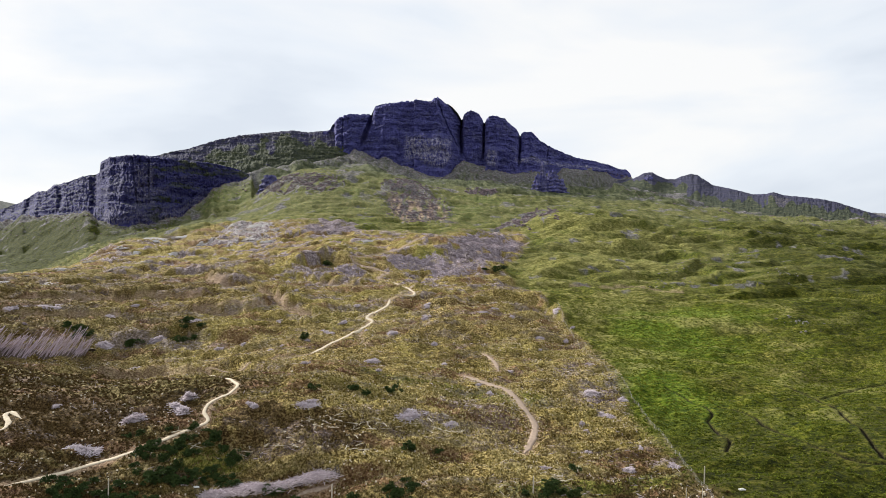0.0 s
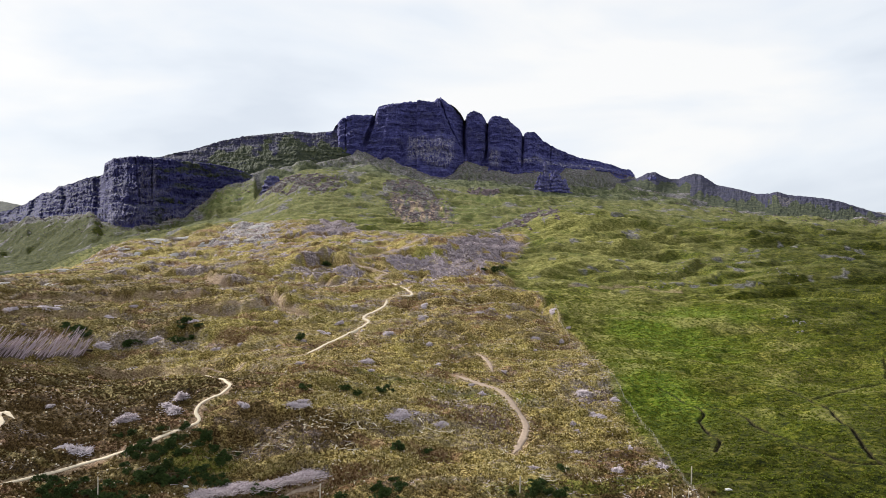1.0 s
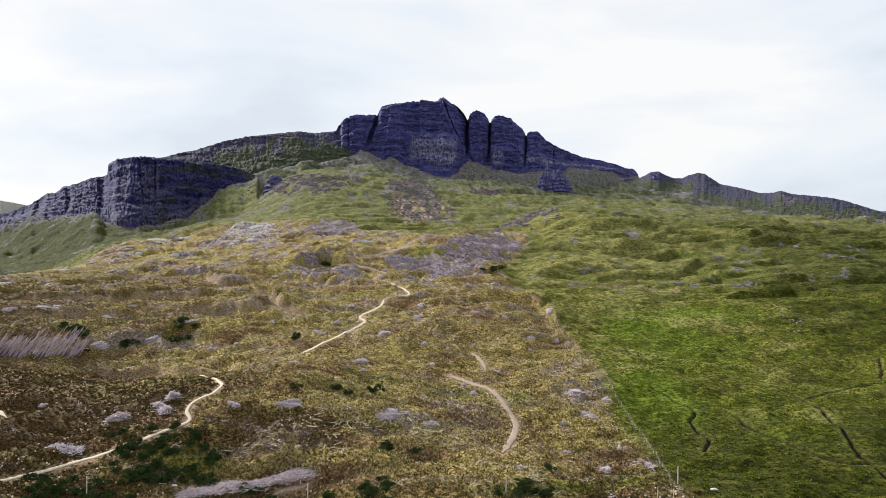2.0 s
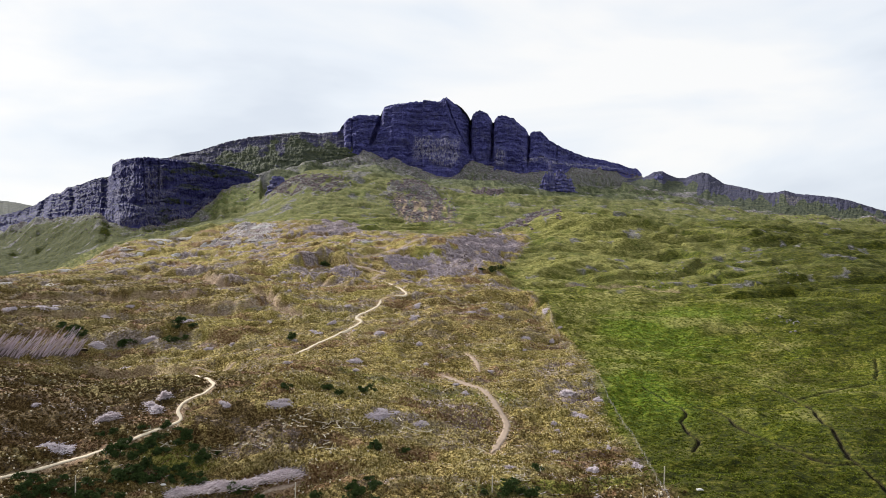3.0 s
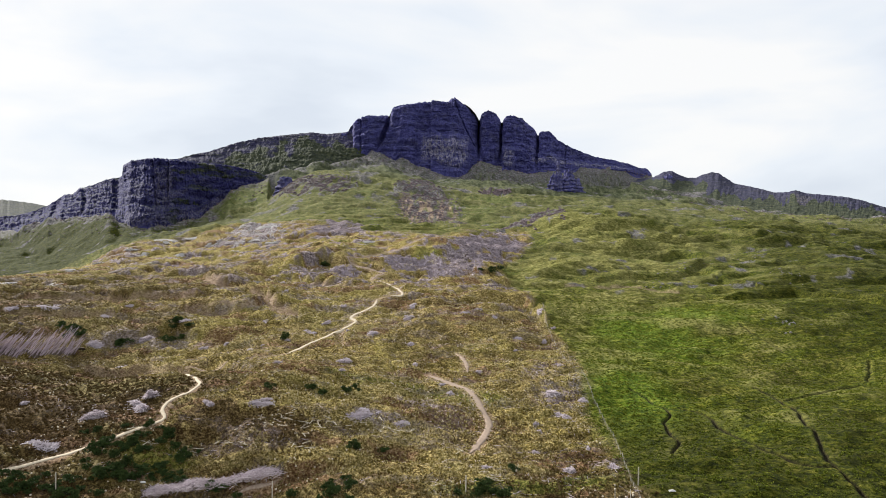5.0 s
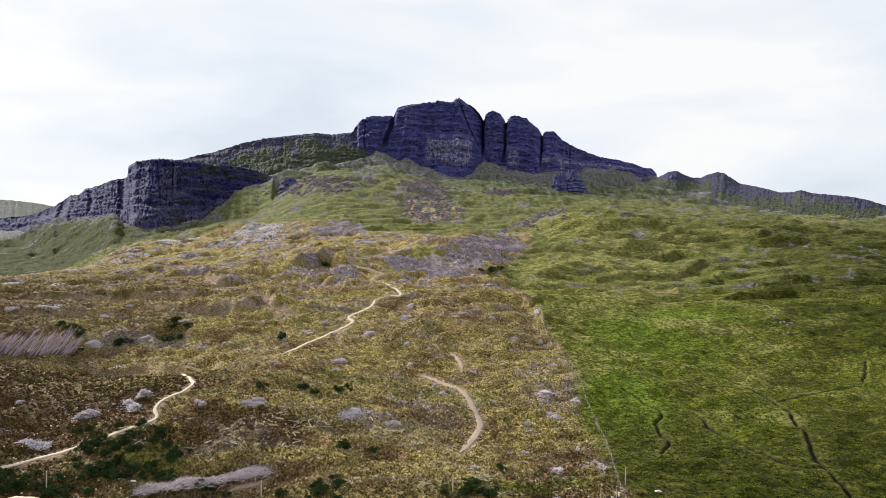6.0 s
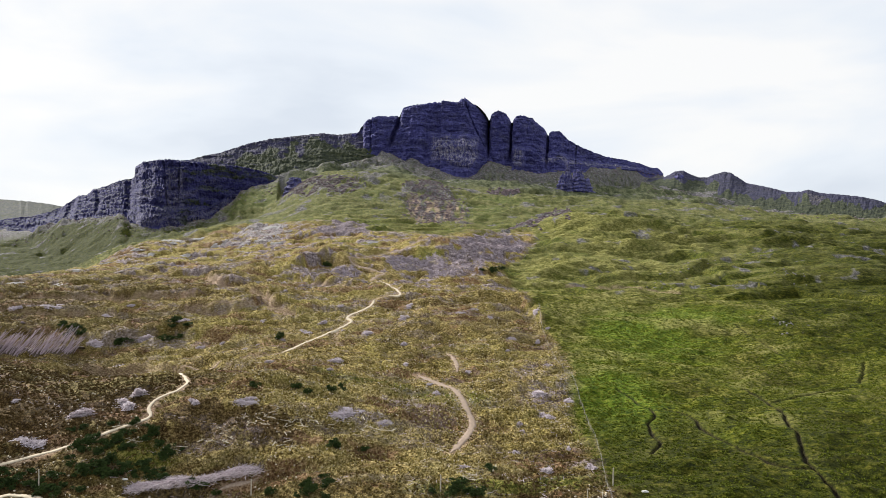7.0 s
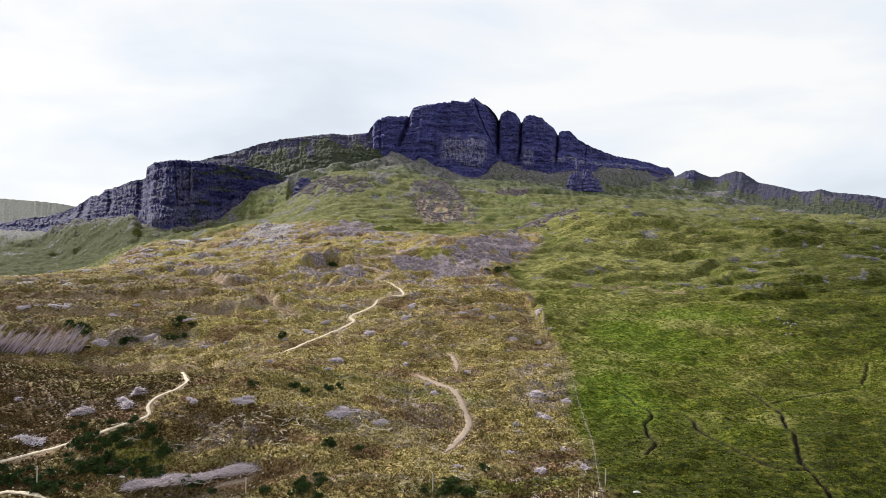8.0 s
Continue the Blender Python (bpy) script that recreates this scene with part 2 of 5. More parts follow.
PALE_STONE = speckled("pale_lichened_stone", (0.45, 0.44, 0.42), (0.80, 0.79, 0.76), 2.0, 0.9, "each")
WIRE = speckled("galvanised_wire", (0.12, 0.12, 0.115), (0.20, 0.20, 0.19), 5.0, 0.5, "each")
FELLED_TUFT = tuft_material("rough_dead_grass", (0.040, 0.024, 0.008), (0.24, (0.036, 0.022, 0.007)), (0.40, (0.165, 0.122, 0.028)), (0.56, (0.325, 0.262, 0.076)), (0.78, (0.68, 0.58, 0.33)))
MOOR_TUFT = tuft_material("green_moor_grass", (0.048, 0.058, 0.006), (0.20, (0.034, 0.048, 0.005)), (0.42, (0.076, 0.104, 0.009)), (0.62, (0.13, 0.150, 0.014)), (0.88, (0.22, 0.215, 0.036)))


# ---- building helpers ----
def mesh_of(name, verts, faces, smooth=False):
    """A mesh from arrays of places and of faces, all with the same number of corners."""
    verts, faces = np.asarray(verts, np.float32), np.asarray(faces, np.int32)
    me = bpy.data.meshes.new(name)
    me.vertices.add(len(verts))
    me.vertices.foreach_set("co", verts.ravel())
    me.loops.add(faces.size)
    me.loops.foreach_set("vertex_index", faces.ravel())
    me.polygons.add(len(faces))
    me.polygons.foreach_set("loop_start", np.arange(0, faces.size, faces.shape[1], dtype=np.int32))
    me.polygons.foreach_set("use_smooth", np.full(len(faces), smooth))
    me.update(calc_edges=True)
    return me


def put(name, me, material, parent=None, label=""):
    ob = new(name, me)
    if not me.materials:
        me.materials.append(material)
    if parent is not None:
        ob.parent = parent
    if label:
        ob["label"] = label
    return ob


def paint(me, name, columns):
    data = np.ones((len(me.vertices), 4), np.float32)
    for k, c in enumerate(columns):
        data[:, k] = np.clip(c, 0, 1)
    me.attributes.new(name, "FLOAT_COLOR", "POINT").data.foreach_set("color", data.ravel())


def sheet_faces(rows, cols, wrap=False):
    r, c = np.meshgrid(np.arange(rows - 1), np.arange(cols if wrap else cols - 1), indexing="ij")
    a, b = r * cols + c, r * cols + (c + 1) % cols
    return np.stack([a, b, b + cols, a + cols], -1).reshape(-1, 4)


SHUFFLE = np.random.default_rng(7).permutation(256).astype(np.int32)
SLANT = np.random.default_rng(9).uniform(0, 6.2831853, 256)
SLANT_X, SLANT_Y = np.cos(SLANT).astype(np.float32), np.sin(SLANT).astype(np.float32)


def wave(x, y, seed=0):
    """Gradient noise in the plane, about -0.7 to 0.7."""
    x, y = np.broadcast_arrays(np.asarray(x, np.float32), np.asarray(y, np.float32))
    fx, fy = np.floor(x), np.floor(y)
    ix, iy = fx.astype(np.int32) + 37 * seed, fy.astype(np.int32) + 11 * seed
    fx, fy = x - fx, y - fy
    sx, sy = fx * fx * (3 - 2 * fx), fy * fy * (3 - 2 * fy)
    side = []
    for dx in (0, 1):
        column = SHUFFLE[(ix + dx) & 255] + iy
        ends = []
        for dy in (0, 1):
            h = SHUFFLE[(column + dy) & 255]
            ends.append(SLANT_X[h] * (fx - dx) + SLANT_Y[h] * (fy - dy))
        side.append(ends[0] + sy * (ends[1] - ends[0]))
    return side[0] + sx * (side[1] - side[0])


def fractal(x, y, seed=0, octaves=4, gain=0.5):
    total, size = 0, 1.0
    for k in range(octaves):
        total = total + size * wave(x * 2**k + 17.3 * k, y * 2**k - 9.1 * k, seed + k)
        size *= gain
    return total


def smooth(lo, hi, v):
    f = np.clip((v - lo) / (hi - lo), 0, 1)
    return f * f * (3 - 2 * f)


def away(x, y, line):
    """The distance from places to a line through points of the plan."""
    x, y = np.asarray(x, float), np.asarray(y, float)
    p = np.array(line)
    best = np.full(np.shape(x), 1e9)
    near = (x > p[:, 0].min() - 12) & (x < p[:, 0].max() + 12) & (y > p[:, 1].min() - 12) & (y < p[:, 1].max() + 12)
    if not near.any():
        return best
    qx, qy = x[near], y[near]
    found = np.full(qx.shape, 1e9)
    for (ax, ay), (bx, by) in zip(line, line[1:]):
        dx, dy = bx - ax, by - ay
        f = np.clip(((qx - ax) * dx + (qy - ay) * dy) / (dx * dx + dy * dy + 1e-9), 0, 1)
        found = np.minimum(found, np.hypot(qx - ax - f * dx, qy - ay - f * dy))
    best[near] = found
    return best


def inside(x, y, ring):
    """Whether places lie within a ring of points of the plan."""
    hit = np.zeros(np.shape(x), bool)
    for (ax, ay), (bx, by) in zip(ring, ring[1:] + ring[:1]):
        cross = (ay > y) != (by > y)
        hit ^= cross & (x < (bx - ax) * (y - ay) / (by - ay + 1e-12) + ax)
    return hit


def curved(line, step):
    """Points at even steps along a smooth curve through those given."""
    p = np.array(line, float)
    p = np.vstack([2 * p[0] - p[1], p, 2 * p[-1] - p[-2]])
    out = []
    for k in range(1, len(p) - 2):
        a, b, c, d = p[k - 1 : k + 3]
        for f in np.linspace(0, 1, max(2, int(np.linalg.norm(c - b) / step)), endpoint=False):
            out.append(0.5 * (2 * b + (c - a) * f + (2 * a - 5 * b + 4 * c - d) * f**2 + (3 * b - a - 3 * c + d) * f**3))
    return np.array(out + [p[-2]])


# ---- the lie of the land ----
# heights of the hillside at seven bearings (x / y), by distance
BEARINGS = (-0.75, -0.45, -0.2, 0.05, 0.3, 0.6, 0.9)
LOWER_SLOPES = {
    60: (19.6, 19.7, 20.3, 20.9, 21.4, 21.6, 21.5),
    140: (32.4, 27.2, 25.9, 30.2, 32.4, 31.9, 30.8),
    180: (40.7, 33.5, 28.6, 35.7, 37.2, 39.1, 36.8),
    210: (48.1, 44.8, 44.5, 38.6, 37.2, 42.6, 42.3),
    240: (51.8, 50.9, 54.0, 46.3, 41.7, 45.5, 46.5),
    270: (50.9, 46.9, 51.3, 48.9, 48.6, 45.7, 50.2),
    320: (52.2, 42.1, 52.0, 54.1, 51.1, 51.8, 51.7),
    380: (65.6, 60.2, 62.4, 65.9, 60.8, 64.3, 47.9),
    450: (70.0, 76.3, 78.2, 78.3, 68.3, 69.1, 48.9),
}
# heights higher up, at sixteen finer bearings, by distance
FINE_BEARINGS = (-0.749, -0.628, -0.525, -0.423, -0.322, -0.222, -0.122, -0.056, 0.01, 0.075, 0.141, 0.222, 0.302, 0.398, 0.502, 0.62)
MIDDLE_SLOPES = {
    450: (75.9, 73.4, 73.5, 76.6, 78.2, 75.2, 75.3, 71.7, 72.5, 68.9, 67.5, 66.1, 65.8, 64.1, 65.3, 66.2),
    520: (77.9, 80.6, 82.4, 81.6, 87.7, 93.0, 87.8, 82.7, 82.7, 77.2, 77.3, 76.9, 74.0, 75.4, 75.5, 76.4),
    600: (70.4, 77.6, 92.8, 92.8, 98.3, 103.8, 104.8, 107.2, 99.8, 91.9, 92.4, 90.0, 88.1, 90.1, 88.7, 87.3),
    680: (63.5, 71.1, 107.2, 107.7, 112.2, 118.9, 116.6, 116.0, 117.1, 109.8, 113.1, 112.0, 106.4, 106.4, 105.3, 102.0),
    760: (59.2, 70.2, 102.2, 123.8, 128.8, 131.8, 127.3, 122.9, 121.0, 124.6, 139.5, 136.3, 122.6, 125.6, 120.6, 116.2),
}
UPPER_SLOPES = {
    850: (65.1, 75.3, 102.4, 121.6, 132.2, 146.2, 143.2, 135.4, 131.8, 133.8, 143.5, 143.3, 134.2, 133.4, 128.5, 122.9),
    950: (70.6, 80.3, 113.1, 126.5, 145.4, 176.0, 171.8, 162.2, 157.4, 154.1, 157.1, 155.4, 147.5, 141.2, 134.9, 130.1),
    1060: (92.2, 96.7, 133.2, 147.2, 168.2, 219.0, 208.1, 197.3, 186.6, 179.5, 175.8, 169.5, 163.3, 152.7, 145.7, 138.7),
    1180: (113.3, 123.1, 150.8, 182.1, 199.5, 232.4, 234.9, 216.1, 211.9, 203.9, 194.0, 187.9, 185.8, 168.2, 160.4, 148.7),
    1320: (143.8, 150.3, 170.0, 222.7, 242.0, 254.6, 256.3, 232.0, 236.0, 229.2, 220.2, 217.7, 210.9, 195.6, 184.5, 167.2),
}
FOOTPATH = [(-114.5, 179.2), (-109.4, 185.5), (-105.1, 191.2), (-99.5, 195.6), (-92.3, 197.8), (-85.3, 200.7), (-79.6, 206.8), (-74.8, 211.9), 
    (-73.2, 214.8), (-75.8, 218.7), (-76.4, 223.9), (-74.0, 227.5), (-71.3, 230.4), (-70.6, 236.6), (-74.3, 243.0), (-88.6, 271.4), 
    (-105.4, 305.0)]
FOOTPATH_MIDDLE = [(-105.5, 308.4), (-87.8, 304.2), (-75.0, 308.4), (-60.9, 314.2), (-56.1, 327.8), (-51.3, 337.3), (-45.3, 350.6), (-39.7, 360.9), 
    (-38.0, 367.5), (-41.5, 373.7), (-40.1, 380.6), (-36.0, 387.0), (-32.1, 394.2), (-31.5, 405.0)]
FOOTPATH_UPPER = [(-31.5, 405.0), (-24.3, 411.0), (-17.4, 413.6), (-22.3, 431.3), (-29.3, 453.0), (-31.8, 461.4), (-39.9, 473.6), (-45.7, 467.3), (-43.5, 489.4), (-39.9, 495.9), (-51.2, 505.7), (-61.6, 507.6), (-59.2, 508.6), (-70.2, 520.6), (-56.6, 543.7), (-39.8, 568.4), (-33.0, 581.3), (-22.1, 604.0)]
TRAIL_BEND = [(8.0, 272.4), (13.8, 266.9), (19.3, 262.0), (23.6, 257.9), (26.6, 250.5), (29.1, 242.2), (31.1, 235.1), (30.9, 229.4), (29.1, 221.3), 
    (27.1, 215.1), (24.8, 209.4)]
TRAIL_SHORT = [(18.5, 310.4), (20.6, 305.1), (23.0, 294.7), (23.5, 287.8)]
TRAIL_LOW = [(-40.7, 186.2), (-39.2, 189.4), (-35.8, 190.7), (-32.1, 191.6), (-30.2, 193.3)]
TRAIL_CORNER = [(-94.3, 162.5), (-94.2, 174.3), (-90.3, 175.7), (-85.3, 175.6), (-79.3, 174.0)]
TRAIL_LOOP = [(-133.0, 203.7), (-131.6, 205.5), (-132.7, 209.9), (-137.2, 215.0), (-136.4, 217.1), (-130.4, 212.7)]
TRAIL_FAINT = [(-159.5, 245.1), (-171.6, 305.0), (-159.0, 320.1), (-132.5, 322.1), (-110.4, 308.8)]
GULLIES = ([(-157.9, 464.1), (-143.6, 451.0), (-129.3, 433.8)],
    [(-111.4, 421.0), (-102.0, 415.5), (-91.3, 396.3), (-75.4, 383.5)],
    [(-42.2, 353.1), (-42.2, 343.2), (-37.6, 327.5), (-32.1, 323.5)])
BURNS = ([(85.7, 264.1), (88.5, 258.3), (90.7, 250.5), (94.2, 246.5), (94.5, 240.8), (93.2, 238.5), (90.6, 235.4), (89.8, 225.1), (89.9, 215.9), (86.5, 209.7), (84.8, 206.1)],
    [(99.4, 247.2), (103.1, 243.3), (105.6, 240.3), (106.2, 235.5), (105.3, 224.4), (107.3, 216.7), (109.2, 208.6), (111.3, 200.4), (114.9, 194.1), (119.1, 190.4), (124.3, 189.4)],
    [(134.8, 270.0), (136.4, 261.2), (136.5, 251.0), (135.6, 240.1), (133.7, 229.6), (131.6, 221.9), (131.6, 216.6), (128.3, 207.4), (127.4, 203.5), (124.6, 193.7), (124.4, 189.5), (124.3, 183.5), (125.5, 181.2), (125.3, 176.2)],
    [(138.1, 251.3), (147.2, 257.6), (157.4, 263.6), (169.3, 272.0), (177.1, 275.5), (179.9, 271.7)],
    [(200.9, 310.4), (191.1, 294.2), (184.1, 280.5)],
    [(104.2, 278.1), (112.1, 276.9), (122.5, 280.8), (129.1, 274.8), (133.4, 269.2)],
    [(165.3, 366.7), (167.5, 348.0), (169.4, 324.7), (172.8, 309.9)])
FELLED_EDGE = [(70.9, 168.1), (66.8, 184.5), (67.8, 209.5), (67.2, 237.0), (68.5, 260.0), (72.2, 293.6), (69.1, 330.2), (64.8, 374.7), (62.4, 384.9), (62.7, 430.8), (53.3, 506.2), (47.0, 548.9), (80.9, 660.5), (64.4, 728.4), (28.0, 680.6), (-14.3, 635.1), (-61.3, 675.5), (-144.6, 746.6), (-229.0, 772.0), (-276.5, 716.1), (-320.9, 655.1), (-340, 560), (-420, 520)]
FENCE_LINE = [(65.0, 404.5), (64.4, 358.4), (65.1, 330.8), (67.4, 286.1), (70.0, 265.1), (70.4, 243.5), (70.6, 214.1), (68.2, 185.5), (67.5, 170.5)]
WORN_LINES = ([(-233.1, 408.8), (-217.9, 419.1), (-182.9, 421.1), (-146.3, 414.7)],
    [(-144.2, 396.7), (-121.2, 398.4), (-103.1, 399.6)],
    [(-103.1, 470.0), (-83.6, 470.7), (-61.2, 455.7)],
    [(-258.8, 399.9), (-242.5, 407.0), (-230.1, 409.7)])
# rust-red ground: x, y and half widths
RUST = [(-64.0, 255.7, 8.4, 4.3), (-47.4, 250.2, 10.3, 3.3), (-35.7, 249.5, 6.2, 2.5), (30.8, 282.0, 5.1, 4.7), (-151.4, 451.1, 11.1, 7.5), 
    (-42.7, 432.9, 17.9, 5.8), (-22.4, 488.4, 14.6, 4.4), (-164.7, 376.4, 6.2, 3.8), (3.2, 454.6, 8.8, 4.3), (-72.1, 191.2, 3.9, 1.9)]
# feet of the crags: bearing, distance, height
MAIN_FOOT = [(-0.1812, 1400, 290.1), (-0.1687, 1395, 282.4), (-0.1495, 1390, 281.5), (-0.1314, 1410, 297.9), (-0.113, 1395, 287.5), 
    (-0.0963, 1380, 271.6), (-0.0857, 1395, 281.4), (-0.0647, 1370, 264.4), (-0.0522, 1360, 256.3), (-0.0026, 1340, 235.9), 
    (0.0055, 1350, 243.5), (0.0257, 1390, 270.4), (0.0355, 1390, 270.3), (0.0603, 1370, 256.3), (0.0793, 1355, 246.6), (0.0998, 1350, 242.6), 
    (0.1128, 1360, 245.7), (0.1564, 1390, 251.9), (0.2049, 1420, 259.3), (0.2368, 1460, 259.8), (0.2734, 1520, 253.5)]
LEFT_FOOT = [(-0.7854, 1300, 85.1), (-0.7066, 1250, 121.7), (-0.67, 1235, 127.7), (-0.6387, 1215, 141.6), (-0.6151, 1190, 149.8), 
    (-0.5758, 1150, 152.2), (-0.532, 1090, 151.7), (-0.5057, 1050, 140.6), (-0.471, 1020, 134.3), (-0.4283, 1010, 133.0), 
    (-0.4032, 1030, 139.4), (-0.3826, 1060, 143.3), (-0.3662, 1090, 160.7), (-0.3497, 1120, 179.1), (-0.3206, 1150, 200.2), 
    (-0.2956, 1165, 211.0), (-0.2807, 1180, 222.1)]
HILL_FOOT = [(-0.4653, 1200, 193.6), (-0.4313, 1200, 198.3), (-0.3973, 1195, 202.7), (-0.3754, 1200, 204.9), (-0.351, 1205, 208.2), 
    (-0.3299, 1210, 213.5), (-0.2964, 1225, 226.8), (-0.2549, 1260, 242.6), (-0.2201, 1290, 252.1), (-0.1971, 1320, 259.8), 
    (-0.1666, 1350, 269.8), (-0.1393, 1370, 277.6)]
RIDGE_FOOT = [(0.2467, 1300, 216.8), (0.2752, 1280, 206.4), (0.3118, 1250, 189.4), (0.361, 1180, 170.7), (0.4263, 1100, 153.0), (0.4828, 1060, 145.6), 
    (0.5467, 1040, 141.1), (0.6166, 1020, 136.7), (0.7595, 1000, 118.4)]
BRASH_SLOPES = ([(7.9, 651.8), (33.6, 680.2), (61.7, 683.1), (81.0, 661.7), (60.7, 623.3), (48.3, 577.3), (28.8, 534.4), (24.1, 491.4), (15.9, 502.5), (9.0, 533.6), (8.0, 574.3)],
    [(-46.1, 522.0), (-29.2, 566.1), (-5.2, 554.6), (8.8, 540.5), (15.9, 502.5), (-7.1, 504.9), (-24.6, 514.1), (-40.5, 504.2)],
    [(-100.3, 474.9), (-96.9, 502.6), (-73.6, 501.6), (-56.1, 496.7), (-58.6, 486.6)],
    [(-148.3, 709.5), (-125.5, 777.5), (-84.7, 719.7), (-80.0, 651.0), (-108.7, 659.1), (-133.2, 657.6)],
    [(-234.9, 739.2), (-194.2, 767.2), (-172.9, 706.0), (-175.0, 659.1), (-162.8, 639.7), (-201.5, 647.3)])
BROWN_GROUND = ([(-68.6, 214.7), (-59.0, 223.7), (-44.0, 218.0), (-27.0, 215.8), (-17.7, 204.8), (-31.0, 203.0), (-48.4, 203.7), (-64.1, 208.2)],
    [(-145.5, 226.3), (-118.4, 233.5), (-89.2, 221.1), (-90.4, 205.7), (-108.3, 199.1), (-123.3, 196.0)],
    [(-18.5, 347.4), (4.0, 360.9), (21.8, 334.1), (20.5, 298.9), (4.7, 293.4), (-13.3, 302.4)],
    [(32.4, 237.4), (40.3, 237.9), (37.5, 208.9), (30.5, 214.7)],
    [(3.8, 254.0), (15.5, 249.4), (15.9, 230.6), (6.6, 226.2)])
# ground greyed by brash, mossy straw-green turf on the felled ground and yellowish moor with the lit knoll's brightness
# painted in: x, y and half widths
GREYED = ((57.4, 255.5, 11, 14), (66.7, 261.3, 6, 14), (7.7, 240.1, 9, 6), (-4.2, 221.9, 10, 5), (65.8, 199.6, 7, 5), (52.3, 286.3, 10, 10), (-135.1, 353.3, 14, 8), (-161.6, 358.0, 14, 10))
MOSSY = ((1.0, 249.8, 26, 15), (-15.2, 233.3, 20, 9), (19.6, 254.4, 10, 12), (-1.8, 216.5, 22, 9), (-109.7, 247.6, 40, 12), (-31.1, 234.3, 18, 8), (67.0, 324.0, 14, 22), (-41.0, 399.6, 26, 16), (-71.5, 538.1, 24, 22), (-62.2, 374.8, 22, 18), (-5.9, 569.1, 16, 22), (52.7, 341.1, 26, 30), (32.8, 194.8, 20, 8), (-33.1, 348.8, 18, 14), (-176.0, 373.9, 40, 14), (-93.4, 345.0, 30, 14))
YELLOW_LIT = ((128.0, 716.2, 60, 60), (145.2, 653.2, 50, 50), (97.0, 570.7, 40, 40), (151.5, 565.4, 50, 40), (77.3, 517.3, 24, 30), (109.5, 464.8, 30, 24), (198.3, 695.6, 60, 60), (98.5, 406.8, 24, 20), (78.2, 381.6, 14, 22), (79.2, 349.6, 12, 20))
# lush green ground: x, y and half widths
LUSH = ((-68, 200, 16, 7), (55, 186, 12, 7), (-10, 255, 30, 6), (82, 265, 24, 60), (30, 183, 26, 9), (20, 250, 25, 9), (115.5, 358.0, 38, 70), (107.6, 388.0, 20, 40), (145.0, 387.2, 40, 30), (-73.0, 606.1, 14, 22), (-92.6, 602.6, 14, 12), (-10.1, 559.6, 20, 14), (-343.9, 1075.5, 50, 60), (22.9, 934.3, 40, 70), (-127.4, 956.7, 22, 30), (-718.3, 1144.8, 90, 120), (64.6, 1013.3, 60, 40))
SCREE_FANS = ([(-94.2, 1014.1), (-87.3, 1044.7), (-69.5, 1125.0), (-41.6, 1157.5), (-14.9, 1022.6), (-0.6, 952.5), (10.3, 834.3), (-16.7, 870.9), (-39.9, 798.0), (-62.1, 871.6), (-80.5, 963.7)],
    [(-282.3, 1050.2), (-290.6, 1118.1), (-226.9, 1058.0), (-172.9, 1029.2), (-147.4, 1004.8), (-159.7, 959.1), (-209.2, 982.4)],
    [(28.4, 1070.2), (46.0, 1112.8), (72.4, 1152.0), (86.3, 1100.1), (58.7, 1083.1)],
    [(43.3, 704.0), (83.9, 876.1), (143.0, 946.4), (120.5, 747.9), (78.5, 757.4)])

# low banks: drop, and the line of the lip
BANKS = ((3.4, [(-158.7, 466.2), (-146.1, 452.6), (-134.7, 447.1)]),
    (3.4, [(-112.6, 424.9), (-102.9, 418.6), (-92.2, 399.6), (-76.5, 387.7)]),
    (3.2, [(-277.4, 416.6), (-229.9, 421.4), (-187.2, 422.6), (-146.2, 414.7)]),
    (2.8, [(-207.0, 526.8), (-183.4, 523.8), (-137.9, 492.4)]),
    (3.5, [(-102.8, 484.6), (-83.8, 472.0), (-57.3, 455.8)]),
    (-4.2, [(-50.5, 239.7), (-35.5, 254.0), (-22.0, 276.6), (0.7, 282.6), (24.0, 282.4)]),
    (2.9, [(-147.5, 253.1), (-160.9, 319.0), (-134.9, 321.8), (-105.5, 307.0)]),
    (2.9, [(-258.1, 394.4), (-230.6, 388.7), (-210.4, 394.2), (-185.8, 392.5)]),
    (2.6, [(-140.7, 396.7), (-112.7, 393.3), (-103.9, 402.5)]),
    (2.2, [(-95.3, 311.1), (-69.8, 288.6), (-51.4, 283.1), (-31.5, 278.1)]),
    (6.4, [(-104.7, 517.4), (-92.7, 532.4), (-74.6, 518.5)]),
    (1.8, [(92.6, 505.7), (133.7, 505.8), (169.2, 488.1)]),
    (3.5, [(120.3, 521.7), (180.5, 539.8), (220.4, 594.2)]),
    (3.5, [(199.1, 638.1), (214.7, 638.7), (229.5, 621.5)]),
    (3.5, [(197.0, 467.9), (248.4, 490.1), (276.0, 425.7)]),
    (2.5, [(213.7, 560.5), (225.8, 501.8), (267.4, 522.3)]),
    (3.0, [(171.5, 652.3), (261.1, 699.1), (336.1, 680.0), (424.5, 674.6)]),
    (3.0, [(155.0, 704.8), (217.1, 746.0), (289.8, 700.8)]),
    (1.4, [(-36.1, 197.1), (-22.3, 194.8), (-9.7, 197.5)]),
    (3.5, [(-166.7, 356.1), (-141.6, 368.2), (-104.8, 352.4)]),
    (4.2, [(32.3, 416.9), (55.6, 409.8), (63.6, 376.6)]))

